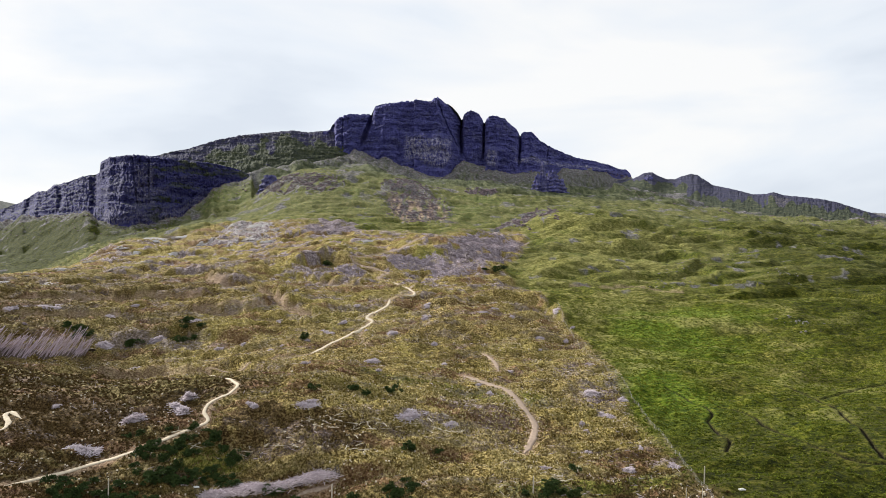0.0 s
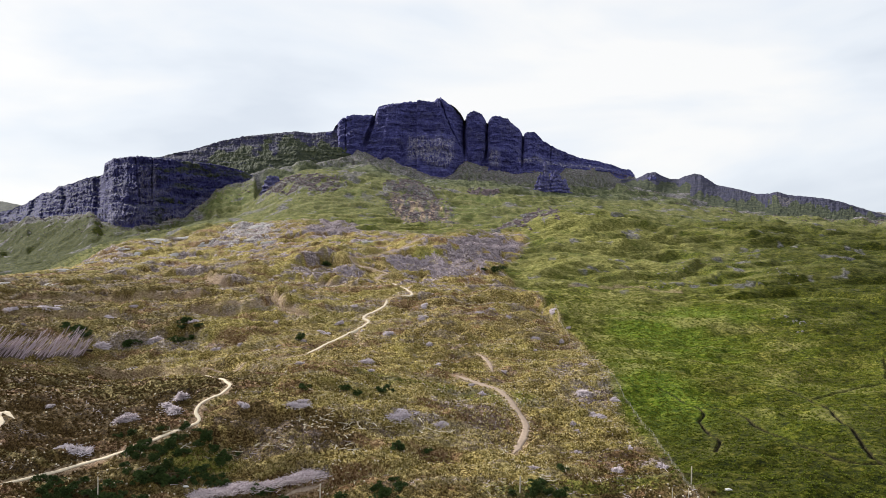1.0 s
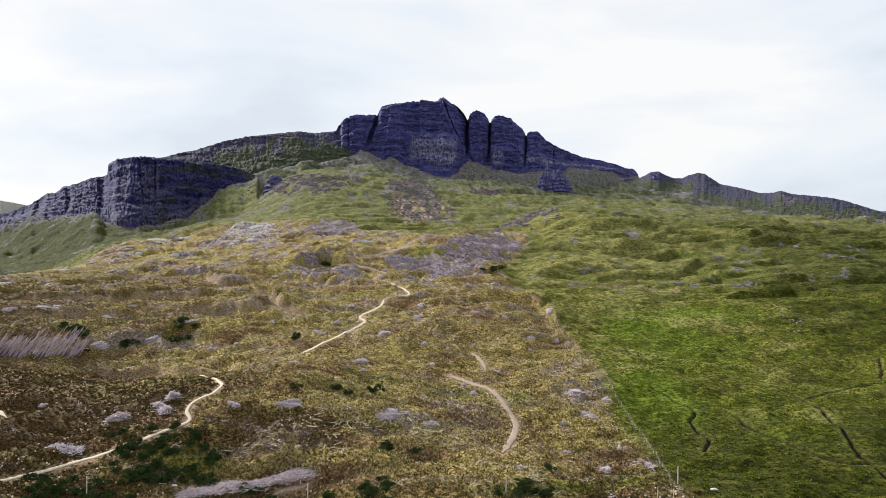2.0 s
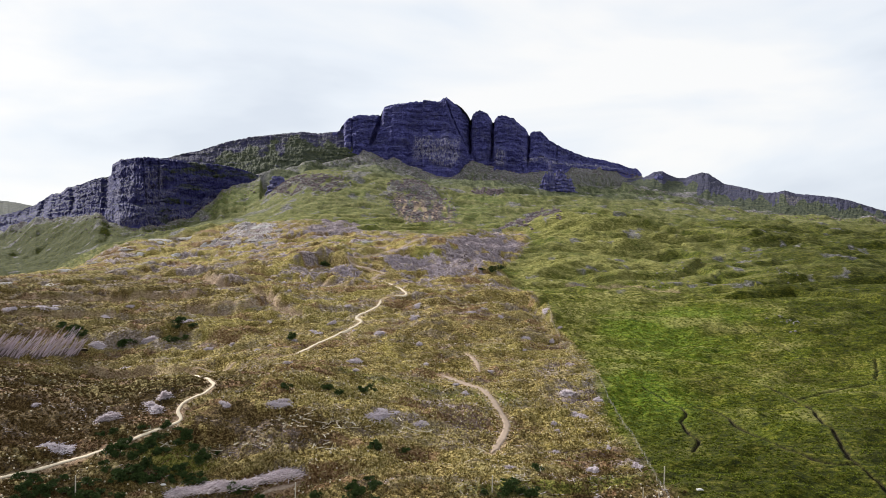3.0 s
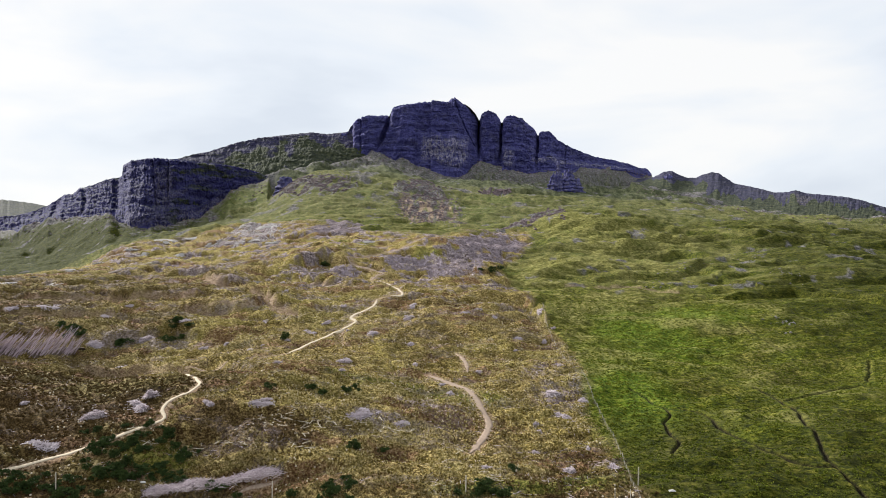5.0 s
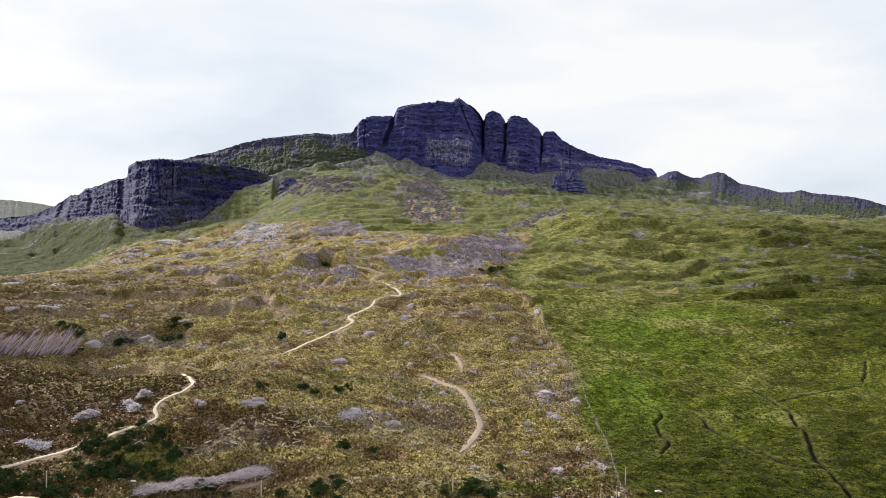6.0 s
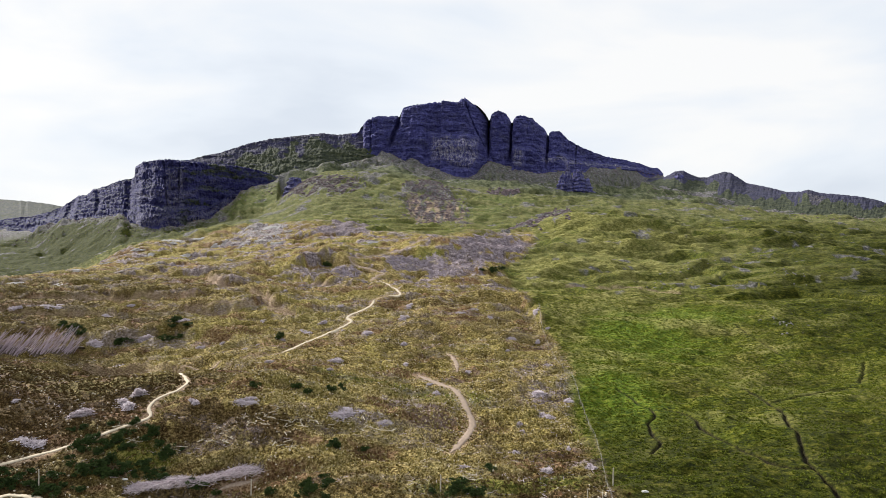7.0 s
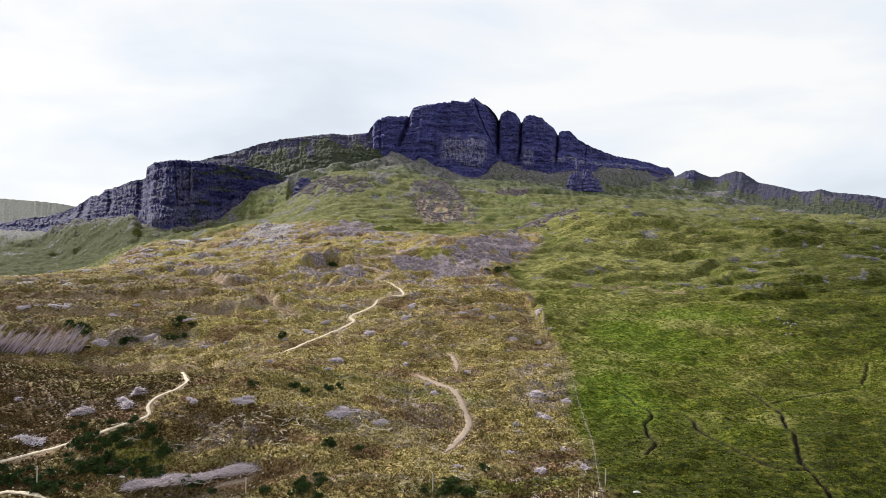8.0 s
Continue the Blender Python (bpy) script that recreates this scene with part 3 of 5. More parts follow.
# knolls and hollows: x, y, reach, rise
KNOLLS = [(-97, 194, 15, -3.3), (-9, 222, 16, 1.8), (-86, 196, 15, 3.3), (-60, 202, 15, -2.5), (-44, 222, 16, 2.3), (33, 236, 17, -1.9),
    (-84, 562, 26, 6.5), (-92, 503, 20, -5.5), (10, 588, 26, 6.0), (196, 628, 24, -7.0), (150, 700, 30, 4.0), (262, 640, 30, -5.0),
    (-150, 475, 18, 3.5), (-118, 468, 13, -3.0), (330, 560, 34, 5.0), (300, 690, 30, 5.0), (110, 560, 22, 4.0)]


def table(slopes):
    far = sorted(slopes)
    return np.array(far, float), np.array([slopes[d] for d in far]).T


LOWER_TABLE, UPPER_TABLE = table(LOWER_SLOPES), table({**MIDDLE_SLOPES, **UPPER_SLOPES})


def spline(knots, v):
    """Cubic weights of four neighbouring knots, and their indices."""
    i = np.clip(np.searchsorted(knots, v) - 1, 0, len(knots) - 2)
    f = np.clip((v - knots[i]) / (knots[i + 1] - knots[i]), 0, 1)
    w = (-0.5 * f + f * f - 0.5 * f**3, 1 - 2.5 * f * f + 1.5 * f**3, 0.5 * f + 2 * f * f - 1.5 * f**3, -0.5 * f * f + 0.5 * f**3)
    return [(np.clip(i - 1 + k, 0, len(knots) - 1), w[k]) for k in range(4)]


def surface(u, y, bearings, grid):
    distances, heights = grid
    total = 0
    far = spline(distances, np.clip(y, distances[0], distances[-1]))
    for i, a in spline(np.array(bearings), np.clip(u, bearings[0], bearings[-1])):
        for j, b in far:
            total = total + a * b * heights[i, j]
    return total


def hillside(x, y):
    low = surface(x / np.maximum(y, 60), y, BEARINGS, LOWER_TABLE)
    high = surface((x - 21) / np.maximum(y, 60), y, FINE_BEARINGS, UPPER_TABLE)
    total = low + (high - low) * smooth(385, 475, y)
    for kx, ky, reach, rise in KNOLLS:
        total = total + rise * np.exp(-((x - kx) ** 2 + (y - ky) ** 2) / reach**2)
    return total


def turf_steps(x, y):
    """Long low turf ridges, 1 on the crowns."""
    bend = 0.35 * wave(x / 45, y / 45, 5)
    return 1 - np.abs(fractal(x / 70 + bend, y / 30 + bend, 21, 4, 0.45)) * 2.4


def bank_at(x, y, line):
    """Signed distance to a bank's lip, above it where positive, and how far a place is along it (0 past its ends)."""
    p = np.array(line)
    best, side, within = np.full(np.shape(x), 1e9), np.zeros(np.shape(x)), np.zeros(np.shape(x))
    for k in range(len(p) - 1):
        d = p[k + 1] - p[k]
        long = np.hypot(*d)
        raw = ((x - p[k, 0]) * d[0] + (y - p[k, 1]) * d[1]) / long**2
        f = np.clip(raw, 0, 1)
        off = np.hypot(x - p[k, 0] - f * d[0], y - p[k, 1] - f * d[1])
        up = np.sign((y - p[k, 1]) * d[0] - (x - p[k, 0]) * d[1]) * np.sign(d[0])
        near = off < best
        past = np.maximum((k == 0) * np.maximum(-raw, 0), (k == len(p) - 2) * np.maximum(raw - 1, 0)) * long
        best, side, within = np.where(near, off, best), np.where(near, up, side), np.where(near, np.exp(-((past / 9) ** 2)), within)
    return best * side, within


def banked(x, y):
    total = np.zeros(np.shape(x))
    for drop, line in BANKS:
        p = np.array(line)
        near = (x > p[:, 0].min() - 30) & (x < p[:, 0].max() + 30) & (y > p[:, 1].min() - 36) & (y < p[:, 1].max() + 36)
        if not np.any(near):
            continue
        far = 0.6 + 0.4 * np.mean(p[:, 1]) / 450
        qx, qy = x[near], y[near]
        s, within = bank_at(qx, qy, line)
        s = s + 0.9 * far * fractal(qx / 14, qy / 14, 181, 3)
        total[near] += within * drop * 0.8 * np.tanh(s / (1.3 * far)) * np.exp(-((s / (11 * far)) ** 2))
    return total


def terrace(x, y, z):
    """How far up the nearest turf step a place lies: 0 at the lip of a tread, 1 at the top of the riser behind it."""
    q = (z + 5.0 * fractal(x / 120, y / 80, 151, 3) + 0.9 * fractal(x / 26, y / 14, 155, 3)) / 3.2
    return q, q - np.floor(q)


def foot_at(foot, u):
    f = np.array(foot)
    return np.interp(u, f[:, 0], f[:, 1]), np.interp(u, f[:, 0], f[:, 2])


def felled_at(x, y):
    """1 on the felled ground, 0 on the open moor."""
    e = np.array(FELLED_EDGE)
    right, upper = e[:13], e[13:][::-1]
    wob = 4 * fractal(x / 30, y / 30, 71, 3)
    side = np.interp(y, right[:, 1], right[:, 0]) - x + wob
    top = np.interp(x, upper[:, 0], upper[:, 1]) - y + 6 * wob
    return smooth(-4, 5, side) * smooth(-25, 25, top)


def brown_at(x, y):
    """1 on patches of dark brown heath and litter."""
    rag = fractal(x / 4, y / 4, 51, 3)
    total = np.zeros(np.shape(x))
    for weight, ring in zip((1.0, 1.0, 0.4, 0.7, 0.5), BROWN_GROUND):
        total = np.maximum(total, weight * inside(x + 11 * rag, y + 9 * rag, ring))
    return total


def shade_cover(x, y):
    """1 where the darker corners and slopes are painted in as dark sward or brown heath colour."""
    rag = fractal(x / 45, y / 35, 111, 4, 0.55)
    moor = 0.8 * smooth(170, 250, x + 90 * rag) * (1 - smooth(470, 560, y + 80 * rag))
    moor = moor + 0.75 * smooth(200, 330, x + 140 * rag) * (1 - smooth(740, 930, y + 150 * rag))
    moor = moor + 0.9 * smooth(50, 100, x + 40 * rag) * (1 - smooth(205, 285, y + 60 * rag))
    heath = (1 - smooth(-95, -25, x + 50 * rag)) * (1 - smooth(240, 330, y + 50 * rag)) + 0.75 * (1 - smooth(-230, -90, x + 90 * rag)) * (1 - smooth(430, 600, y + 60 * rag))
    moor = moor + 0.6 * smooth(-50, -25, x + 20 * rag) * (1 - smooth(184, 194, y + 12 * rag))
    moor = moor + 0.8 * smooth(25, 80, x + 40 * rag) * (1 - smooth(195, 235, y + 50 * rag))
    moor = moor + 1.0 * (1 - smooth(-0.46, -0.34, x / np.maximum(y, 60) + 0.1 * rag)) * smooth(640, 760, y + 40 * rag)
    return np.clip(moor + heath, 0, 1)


ALL_WAYS = (FOOTPATH, FOOTPATH_MIDDLE, FOOTPATH_UPPER, TRAIL_BEND, TRAIL_SHORT, TRAIL_LOW, TRAIL_CORNER, TRAIL_LOOP)


def height(x, y):
    x, y = np.asarray(x, float), np.asarray(y, float)
    u = np.where(y > 60, x / np.maximum(y, 60), 0)
    base = hillside(x, y)
    z = base + banked(x, y)
    for foot, slope, reach in ((MAIN_FOOT, 0.62, 14), (LEFT_FOOT, 0.42, 16), (HILL_FOOT, 0.5, 12), (RIDGE_FOOT, 0.35, 8)):
        yf, zf = foot_at(foot, u)
        talus = zf + 4 + reach * np.maximum(0, fractal(u * 26, u * 0, 131, 3)) - slope * np.maximum(yf - 14 - y, 0)
        within = smooth(foot[0][0] - 0.05, foot[0][0], u) * (1 - smooth(foot[-1][0], foot[-1][0] + 0.05, u))
        z = np.maximum(z, np.where(y > 700, talus * within - 500 * (1 - within), z))
    # the land falls away behind the mountain
    z = z - smooth(1750, 3200, np.hypot(x, y)) * (z - 60) * np.where(y > 0, 1, 0)
    way = np.full(np.shape(x), 1e9)
    for line in ALL_WAYS:
        way = np.minimum(way, away(x, y, line))
    burn = np.full(np.shape(x), 1e9)
    for line in BURNS:
        burn = np.minimum(burn, away(x, y, line))
    calm = (0.12 + 0.88 * smooth(1.0, 6.0, way)) * (0.35 + 0.65 * smooth(1.5, 11.0, burn))
    far = np.clip(y / 500, 0.3, 1.25)
    z = z + calm * (4.5 * far * fractal(x / 62, y / 38, 3, 4, 0.5) + (1.7 - 1.2 * smooth(330, 600, y)) * fractal(x / 12, y / 9, 9, 3, 0.55))
    # turf steps and hummocks, stronger on the moor and on the upper slopes
    moor = 1 - felled_at(x, y)
    strong = 1.6 + 2.6 * smooth(380, 560, y) - 1.4 * smooth(720, 950, y)
    z = z + moor * calm * strong * (turf_steps(x, y) - 0.55)
    z = z + moor * calm * strong * 0.30 * (0.5 - np.abs(fractal(x / 24, y / 11, 25, 3)) * 2)
    q, part = terrace(x, y, base)
    ease = smooth(330, 480, y) * (1 - 0.85 * smooth(780, 900, y)) * (0.55 + 0.45 * moor) * smooth(-0.25, 0.15, fractal(x / 90, y / 70, 159, 3))
    z = z + 2.9 * calm * ease * (smooth(0.58, 1.0, part) - part)
    z = z + (1 - moor) * calm * (1.7 + 2.4 * smooth(280, 480, y)) * (0.5 - np.abs(fractal(x / 36, y / 15, 29, 4, 0.6)) * 2.2)
    z = z + calm * smooth(850, 1050, y) * (5.0 * fractal(x / 55, y / 70, 33, 3, 0.45) - 3.5 * np.abs(fractal(x / 26, y / 120, 37, 3, 0.5)))
    z = z + 0.4 * calm * (1 - moor) * np.maximum(0, fractal(x / 3.1, y / 2.4, 41, 2))
    bent_x, bent_y = x + 1.5 * wave(x / 7, y / 7, 8), y + 1.5 * wave(x / 7, y / 7, 12)
    for line in BURNS:
        d = away(bent_x, bent_y, line)
        z = z - 0.9 * (1 - smooth(0.25, 0.75, d)) + 0.14 * (1 - smooth(1.4, 3.0, d)) * smooth(0.6, 1.3, d)
    for line in GULLIES:
        z = z - 1.2 * (1 - smooth(0.6, 3.5, away(x, y, line)))
    return z


def ground():
    """One sheet of ground out to the horizon, finest on the hillside."""
    turn = np.concatenate([np.linspace(-41, 41, 960), np.linspace(42, 318, 90)[1:-1]])
    turn = np.radians(turn)
    reach = np.concatenate([np.linspace(0.01, 120, 16)[:-1], np.geomspace(120, 1480, 660)[:-1], np.geomspace(1480, 4900, 26)])
    r, a = np.meshgrid(reach, turn, indexing="ij")
    x, y = 21 + r * np.sin(a), r * np.cos(a)
    x, y = x.ravel(), y.ravel()
    z = height(x, y)
    me = mesh_of("ground", np.stack([x, y, z], -1), sheet_faces(len(reach), len(turn), True)[:, ::-1], True)
    felled = felled_at(x, y)
    earth, rust = np.zeros(len(x)), np.zeros(len(x))
    rag = 1.2 * fractal(x / 4, y / 4, 51, 3)
    for line, w in ((TRAIL_FAINT, 1.0), (TRAIL_LOW, 0.8), (TRAIL_BEND, 1.8), (TRAIL_SHORT, 1.4), (FOOTPATH, 1.2), (FOOTPATH_MIDDLE, 1.2), (FOOTPATH_UPPER, 1.4)):
        earth = np.maximum(earth, 0.5 * (1 - smooth(w, w + 1.4, away(x, y, line) + rag)))
    for line in GULLIES:
        earth = np.maximum(earth, 0.9 * (1 - smooth(0.5, 3.2, away(x, y, line) + rag)))
    earth = np.maximum(earth, 0.18 * (1 - smooth(0.3, 1.1, away(x, y, FENCE_LINE) + 0.6 * rag)))
    for line in WORN_LINES:
        earth = np.maximum(earth, 0.6 * (1 - smooth(0.5, 2.0, away(x, y, line) + rag)))
    for drop, line in BANKS[:2]:
        s, within = bank_at(x, y, line)
        earth = np.maximum(earth, 0.9 * within * smooth(-4.2, -2.4, s + 1.2 * rag) * (1 - smooth(-0.6, 0.4, s + 0.6 * rag)))
    for sx, sy, rx, ry in RUST:
        spot = 1 - smooth(0.3, 1.1, np.hypot((x - sx) / rx, (y - sy) / ry) + 0.8 * rag)
        rust = np.maximum(rust, spot)
    for drop, line in (*BANKS[2:3], *BANKS[6:9], *BANKS[11:12]):
        s, within = bank_at(x, y, line)
        earth = np.maximum(earth, 0.55 * within * (1 - smooth(0.5, 1.5, np.abs(s + 0.8) + 0.6 * rag)))
    peat = np.zeros(len(x))
    for k, line in enumerate(BURNS):
        d = away(x + 1.5 * wave(x / 7, y / 7, 8), y + 1.5 * wave(x / 7, y / 7, 12), line)
        peat = np.maximum(peat, (0.9 if k < 4 else 0.45) * (1 - smooth(0.35, 0.80, d)))
    litter = np.zeros(len(x))
    wob = fractal(x / 18, y / 24, 4, 4, 0.6)
    for ring in BRASH_SLOPES:
        litter = np.maximum(litter, inside(x + 30 * wob, y + 45 * wob, ring) * smooth(-0.46, -0.12, fractal(x / 14, y / 22, 63, 4)))
    patch = fractal(x / 30, y / 8, 61, 5, 0.62)
    litter = np.maximum(litter, felled * smooth(0.10, 0.30, patch) * (0.30 + 0.70 * smooth(330, 480, y)))
    litter = litter * (1 - 0.75 * shade_cover(x, y))
    for gx, gy, rx, ry in GREYED:
        litter = np.maximum(litter, 0.7 * felled * (1 - smooth(0.4, 1.2, np.hypot((x - gx) / rx, (y - gy) / ry) + 0.7 * rag)))
    heath = np.maximum(rust, felled * smooth(0.10, 0.36, fractal(x / 40, y / 14, 81, 5, 0.6)) * 0.8)
    # relief shading put into colour: hollows between the crowns turn brown
    brown = 0.6 * felled * (1 - smooth(-0.55, -0.15, 0.5 - np.abs(fractal(x / 36, y / 15, 29, 4, 0.6)) * 2.2))
    brown = np.maximum(brown, 0.8 * brown_at(x, y))
    lush = np.zeros(len(x))
    for lx, ly, rx, ry in LUSH:
        lush = np.maximum(lush, 1 - smooth(0.35, 1.1, np.hypot((x - lx) / rx, (y - ly) / ry) + 0.35 * fractal(x / 25, y / 25, 99, 4)))
    _, part = terrace(x, y, hillside(x, y))
    lit_lips = (1 - smooth(0.10, 0.42, part)) + 0.7 * smooth(0.93, 1.0, part)
    def spots(places, seed):
        total = np.zeros(len(x))
        for px, py, rx, ry in places:
            total = np.maximum(total, 1 - smooth(0.35, 1.15, np.hypot((x - px) / rx, (y - py) / ry) + 0.55 * fractal(x / 22, y / 16, seed, 4)))
        return total

    # crowns of the felled ground, painted lighter as relief shading
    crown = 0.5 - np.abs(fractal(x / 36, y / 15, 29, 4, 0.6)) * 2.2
    # straw carries painted highlights along turf crowns and terrace lips
    straw = np.maximum(0.8 * smooth(0.45, 0.95, turf_steps(x, y)) * smooth(-0.15, 0.25, fractal(x / 55, y / 40, 96, 4)),
                       lit_lips * smooth(350, 480, y) * smooth(-0.30, 0.10, fractal(x / 40, y / 40, 97, 4)))
    rock = np.zeros(len(x))
    for ring in SCREE_FANS:
        rock = np.maximum(rock, inside(x + 22 * rag, y + 40 * rag, ring) * smooth(-0.40, -0.05, fractal(x / 12, y / 45, 98, 4)))
    lower_fan = inside(x + 14 * rag, y + 20 * rag, SCREE_FANS[0]) * (1 - smooth(940, 990, y + 30 * fractal(x / 9, y / 60, 77, 3)))
    earth = np.maximum(earth, 0.8 * lower_fan * smooth(-0.2, 0.2, fractal(x / 7, y / 70, 78, 4)))
    u = np.where(y > 60, x / np.maximum(y, 60), 0)
    for foot, w in ((MAIN_FOOT, 120), (LEFT_FOOT, 40), (HILL_FOOT, 30), (RIDGE_FOOT, 20)):
        yf, _ = foot_at(foot, u)
        near = smooth(foot[0][0] - 0.02, foot[0][0], u) * (1 - smooth(foot[-1][0], foot[-1][0] + 0.02, u))
        rock = np.maximum(rock, near * smooth(-w, -w * 0.15, y - yf + w * 0.9 * rag) * (y > 900))
    rock = np.maximum(rock, 0.9 * smooth(0.36, 0.5, fractal(x / 60, y / 70, 91, 5, 0.6)) * smooth(880, 1000, y))
    rock = np.maximum(rock, 0.9 * smooth(0.40, 0.52, fractal(x / 34, y / 26, 95, 4, 0.6)) * (1 - felled) * smooth(420, 520, y))
    paint(me, "cover", (1 - felled, earth, rock))
    paint(me, "growth", (peat, litter, heath))
    paint(me, "patch", (lush, brown, straw))
    bank = np.full(len(x), 1e9)
    for line in BURNS:
        bank = np.minimum(bank, away(x, y, line))
    # masks: painted shade, greying with distance haze, and lightened ground
    paint(me, "shade_paint", (shade_cover(x, y) * (0.75 + 0.25 * smooth(2.0, 6.0, bank)), 0.35 * smooth(420, 620, y) + 0.40 * smooth(740, 930, y) + 0.25 * np.maximum(smooth(1050, 1230, y), (1 - smooth(-0.44, -0.30, u)) * smooth(690, 820, y)), np.where(felled > 0.5, np.maximum(0.85 * np.maximum(spots(MOSSY, 171), 0.6 * smooth(0.05, 0.35, crown)), 0.4 * smooth(0.0, 0.09, (x - 21) / np.maximum(y, 60)) * smooth(205, 260, y)), spots(YELLOW_LIT, 173))))
    tagged(put("ground", me, GROUND), "rough hillside of green moor grass and brown felled ground", "ground", kind="structure")


ground()


# ---- crags and far hills ----
def massif(name, label, crest, foot, columns, rows, rough, beds, lean, clefts=(), pale=(), grassy=0.0, back=260, seed=0, banded=0.0, upright=1.0, allow=1.0, steps=1.0, hem=0.0, tiers=6, prows=(), slabs=(), streaks=0.0, material=None):
    """A wall of rock between a crest and a foot line, in tiers with ledges, prows, slabs and clefts, and the hilltop behind it."""
    c, f = np.array(crest), np.array(foot)
    u = np.linspace(max(c[0, 0], f[0, 0]), min(c[-1, 0], f[-1, 0]), columns)
    yc, zc = np.interp(u, c[:, 0], c[:, 1]), np.interp(u, c[:, 0], c[:, 2])
    yf, zf = np.interp(u, f[:, 0], f[:, 1]), np.interp(u, f[:, 0], f[:, 2])
    v = np.concatenate([[-0.30, -0.12], np.linspace(-0.04, 1, rows - 2)])[:, None]
    s = u * 1400.0
    zc = zc + 0.014 * np.maximum(zc - zf, 20) * fractal(s / 9, s * 0, seed + 3, 4, 0.6)
    z = zf + v * (zc - zf)
    tilt = z + 0.05 * s + 7 * fractal(s / 120 + 0 * z, z / 90, seed + 5, 3)
    # tiers: steep risers and short ledges, uneven along the wall
    up = np.clip(v, 0, 1)
    p = up * tiers + 0.95 * fractal(s / 130 + 0 * z, up * 2.0, seed + 9, 3) + 0.10 * fractal(s / 22 + 0 * z, up * 5.0, seed + 10, 3)
    stair = (np.floor(p) + smooth(0.66, 0.98, p - np.floor(p))) / tiers
    y = yf + (yc - yf) * (lean * v + (1 - lean) * np.clip(stair, -0.1, 1.1))
    ledges = fractal(s / 170 + 0 * z, tilt / beds, seed + 6, 4, 0.62)
    shift = s + 7 * fractal(s / 40 + 0 * z, z / 30, seed + 8, 3)
    flute = 1.3 * fractal(shift / 55, z / (120 * upright), seed + 7, 3) + 0.5 * fractal(shift / 15, z / (34 * upright), seed + 11, 4, 0.62) + 0.42 * fractal(s / 5 + 0 * z, tilt / 5, seed + 13, 3, 0.65)
    flute = flute + 0.45 * np.abs(fractal(shift / 8, z / (70 * upright), seed + 19, 3, 0.6))
    fade = smooth(-0.05, 0.10, v) * (1 - 0.5 * smooth(0.94, 1.0, v))
    y = y + fade * rough * (flute + steps * ledges)
    for at, half, out, top in prows:
        d = np.abs(u - at + 0.003 * fractal(z / 22, 0 * u + z * 0, seed + 15, 3)) / half
        y = y - out * (1 - smooth(0.55, 1.0, d)) * (1 - smooth(top - 0.05, top + 0.05, v + 0.06 * fractal(s / 18 + 0 * z, z * 0, seed + 16, 3)))
    for at, slope, end, deep in slabs:
        edge = at + slope * v
        y = y + deep * np.where(u < end, np.clip((u - edge) / np.maximum(end - edge, 1e-4), 0, 1), 0) * (u > edge)
    for at, wide, deep, slope in clefts:
        off = np.abs(u - at - slope * (v - 1) - 0.0010 * wave(z / 25, z * 0, 5)) / wide
        y = y + deep * (1 - smooth(0.2, 1.0, off)) * smooth(0.08, 0.4, v)
    z = z + fade * 0.22 * rough * fractal(s / 7 + 0 * z, z / 7, seed + 17, 3) * 2
    pale_mask = np.zeros_like(z)
    for a, b, lo, hi in pale:
        edge = 0.05 * fractal(s / 25 + 0 * z, z / 25, seed + 23, 3)
        pale_mask = np.maximum(pale_mask, smooth(a, a + 0.008, u + 0.1 * edge) * (1 - smooth(b - 0.008, b, u + 0.1 * edge))
                               * smooth(lo, lo + 0.08, v + edge) * (1 - smooth(hi - 0.08, hi, v + edge)))
    turf = np.clip(grassy + banded * smooth(0.02, 0.16, fractal(s / 300 + 0 * z, tilt / 26, seed + 31, 3)) * smooth(c[0, 0] * 0.62, c[0, 0] * 0.52, u), 0, 1)
    ragged = v + 0.55 * fractal(s / 40 + 0 * z, z / 60, seed + 41, 3) + streaks * fractal(s / 14 + 0 * z, z / 160, seed + 43, 4, 0.6)
    turf = np.clip(turf + hem * (1 - smooth(0.52, 0.74, ragged)), 0, 1)
    # the hilltop behind the crest
    ys, zs = [y], [z]
    for k in (0.04, 0.15, 0.4, 1.0):
        ys.append((yc + back * k)[None])
        zs.append((zc - 2 * (k > 0.1) - (zc - 120) * 0.55 * k**1.5)[None])
    y, z = np.vstack(ys), np.vstack(zs)
    extra = np.zeros((4, columns))
    me = mesh_of(name, np.stack([u * y, y, z], -1).reshape(-1, 3), sheet_faces(rows + 4, columns), False)
    paint(me, "cover", (np.vstack([pale_mask, extra]).ravel(), np.vstack([turf, extra + 1]).ravel(), np.full(len(me.vertices), allow)))
    return tagged(put(name, me, material or ROCK), label, "crag", kind="structure")


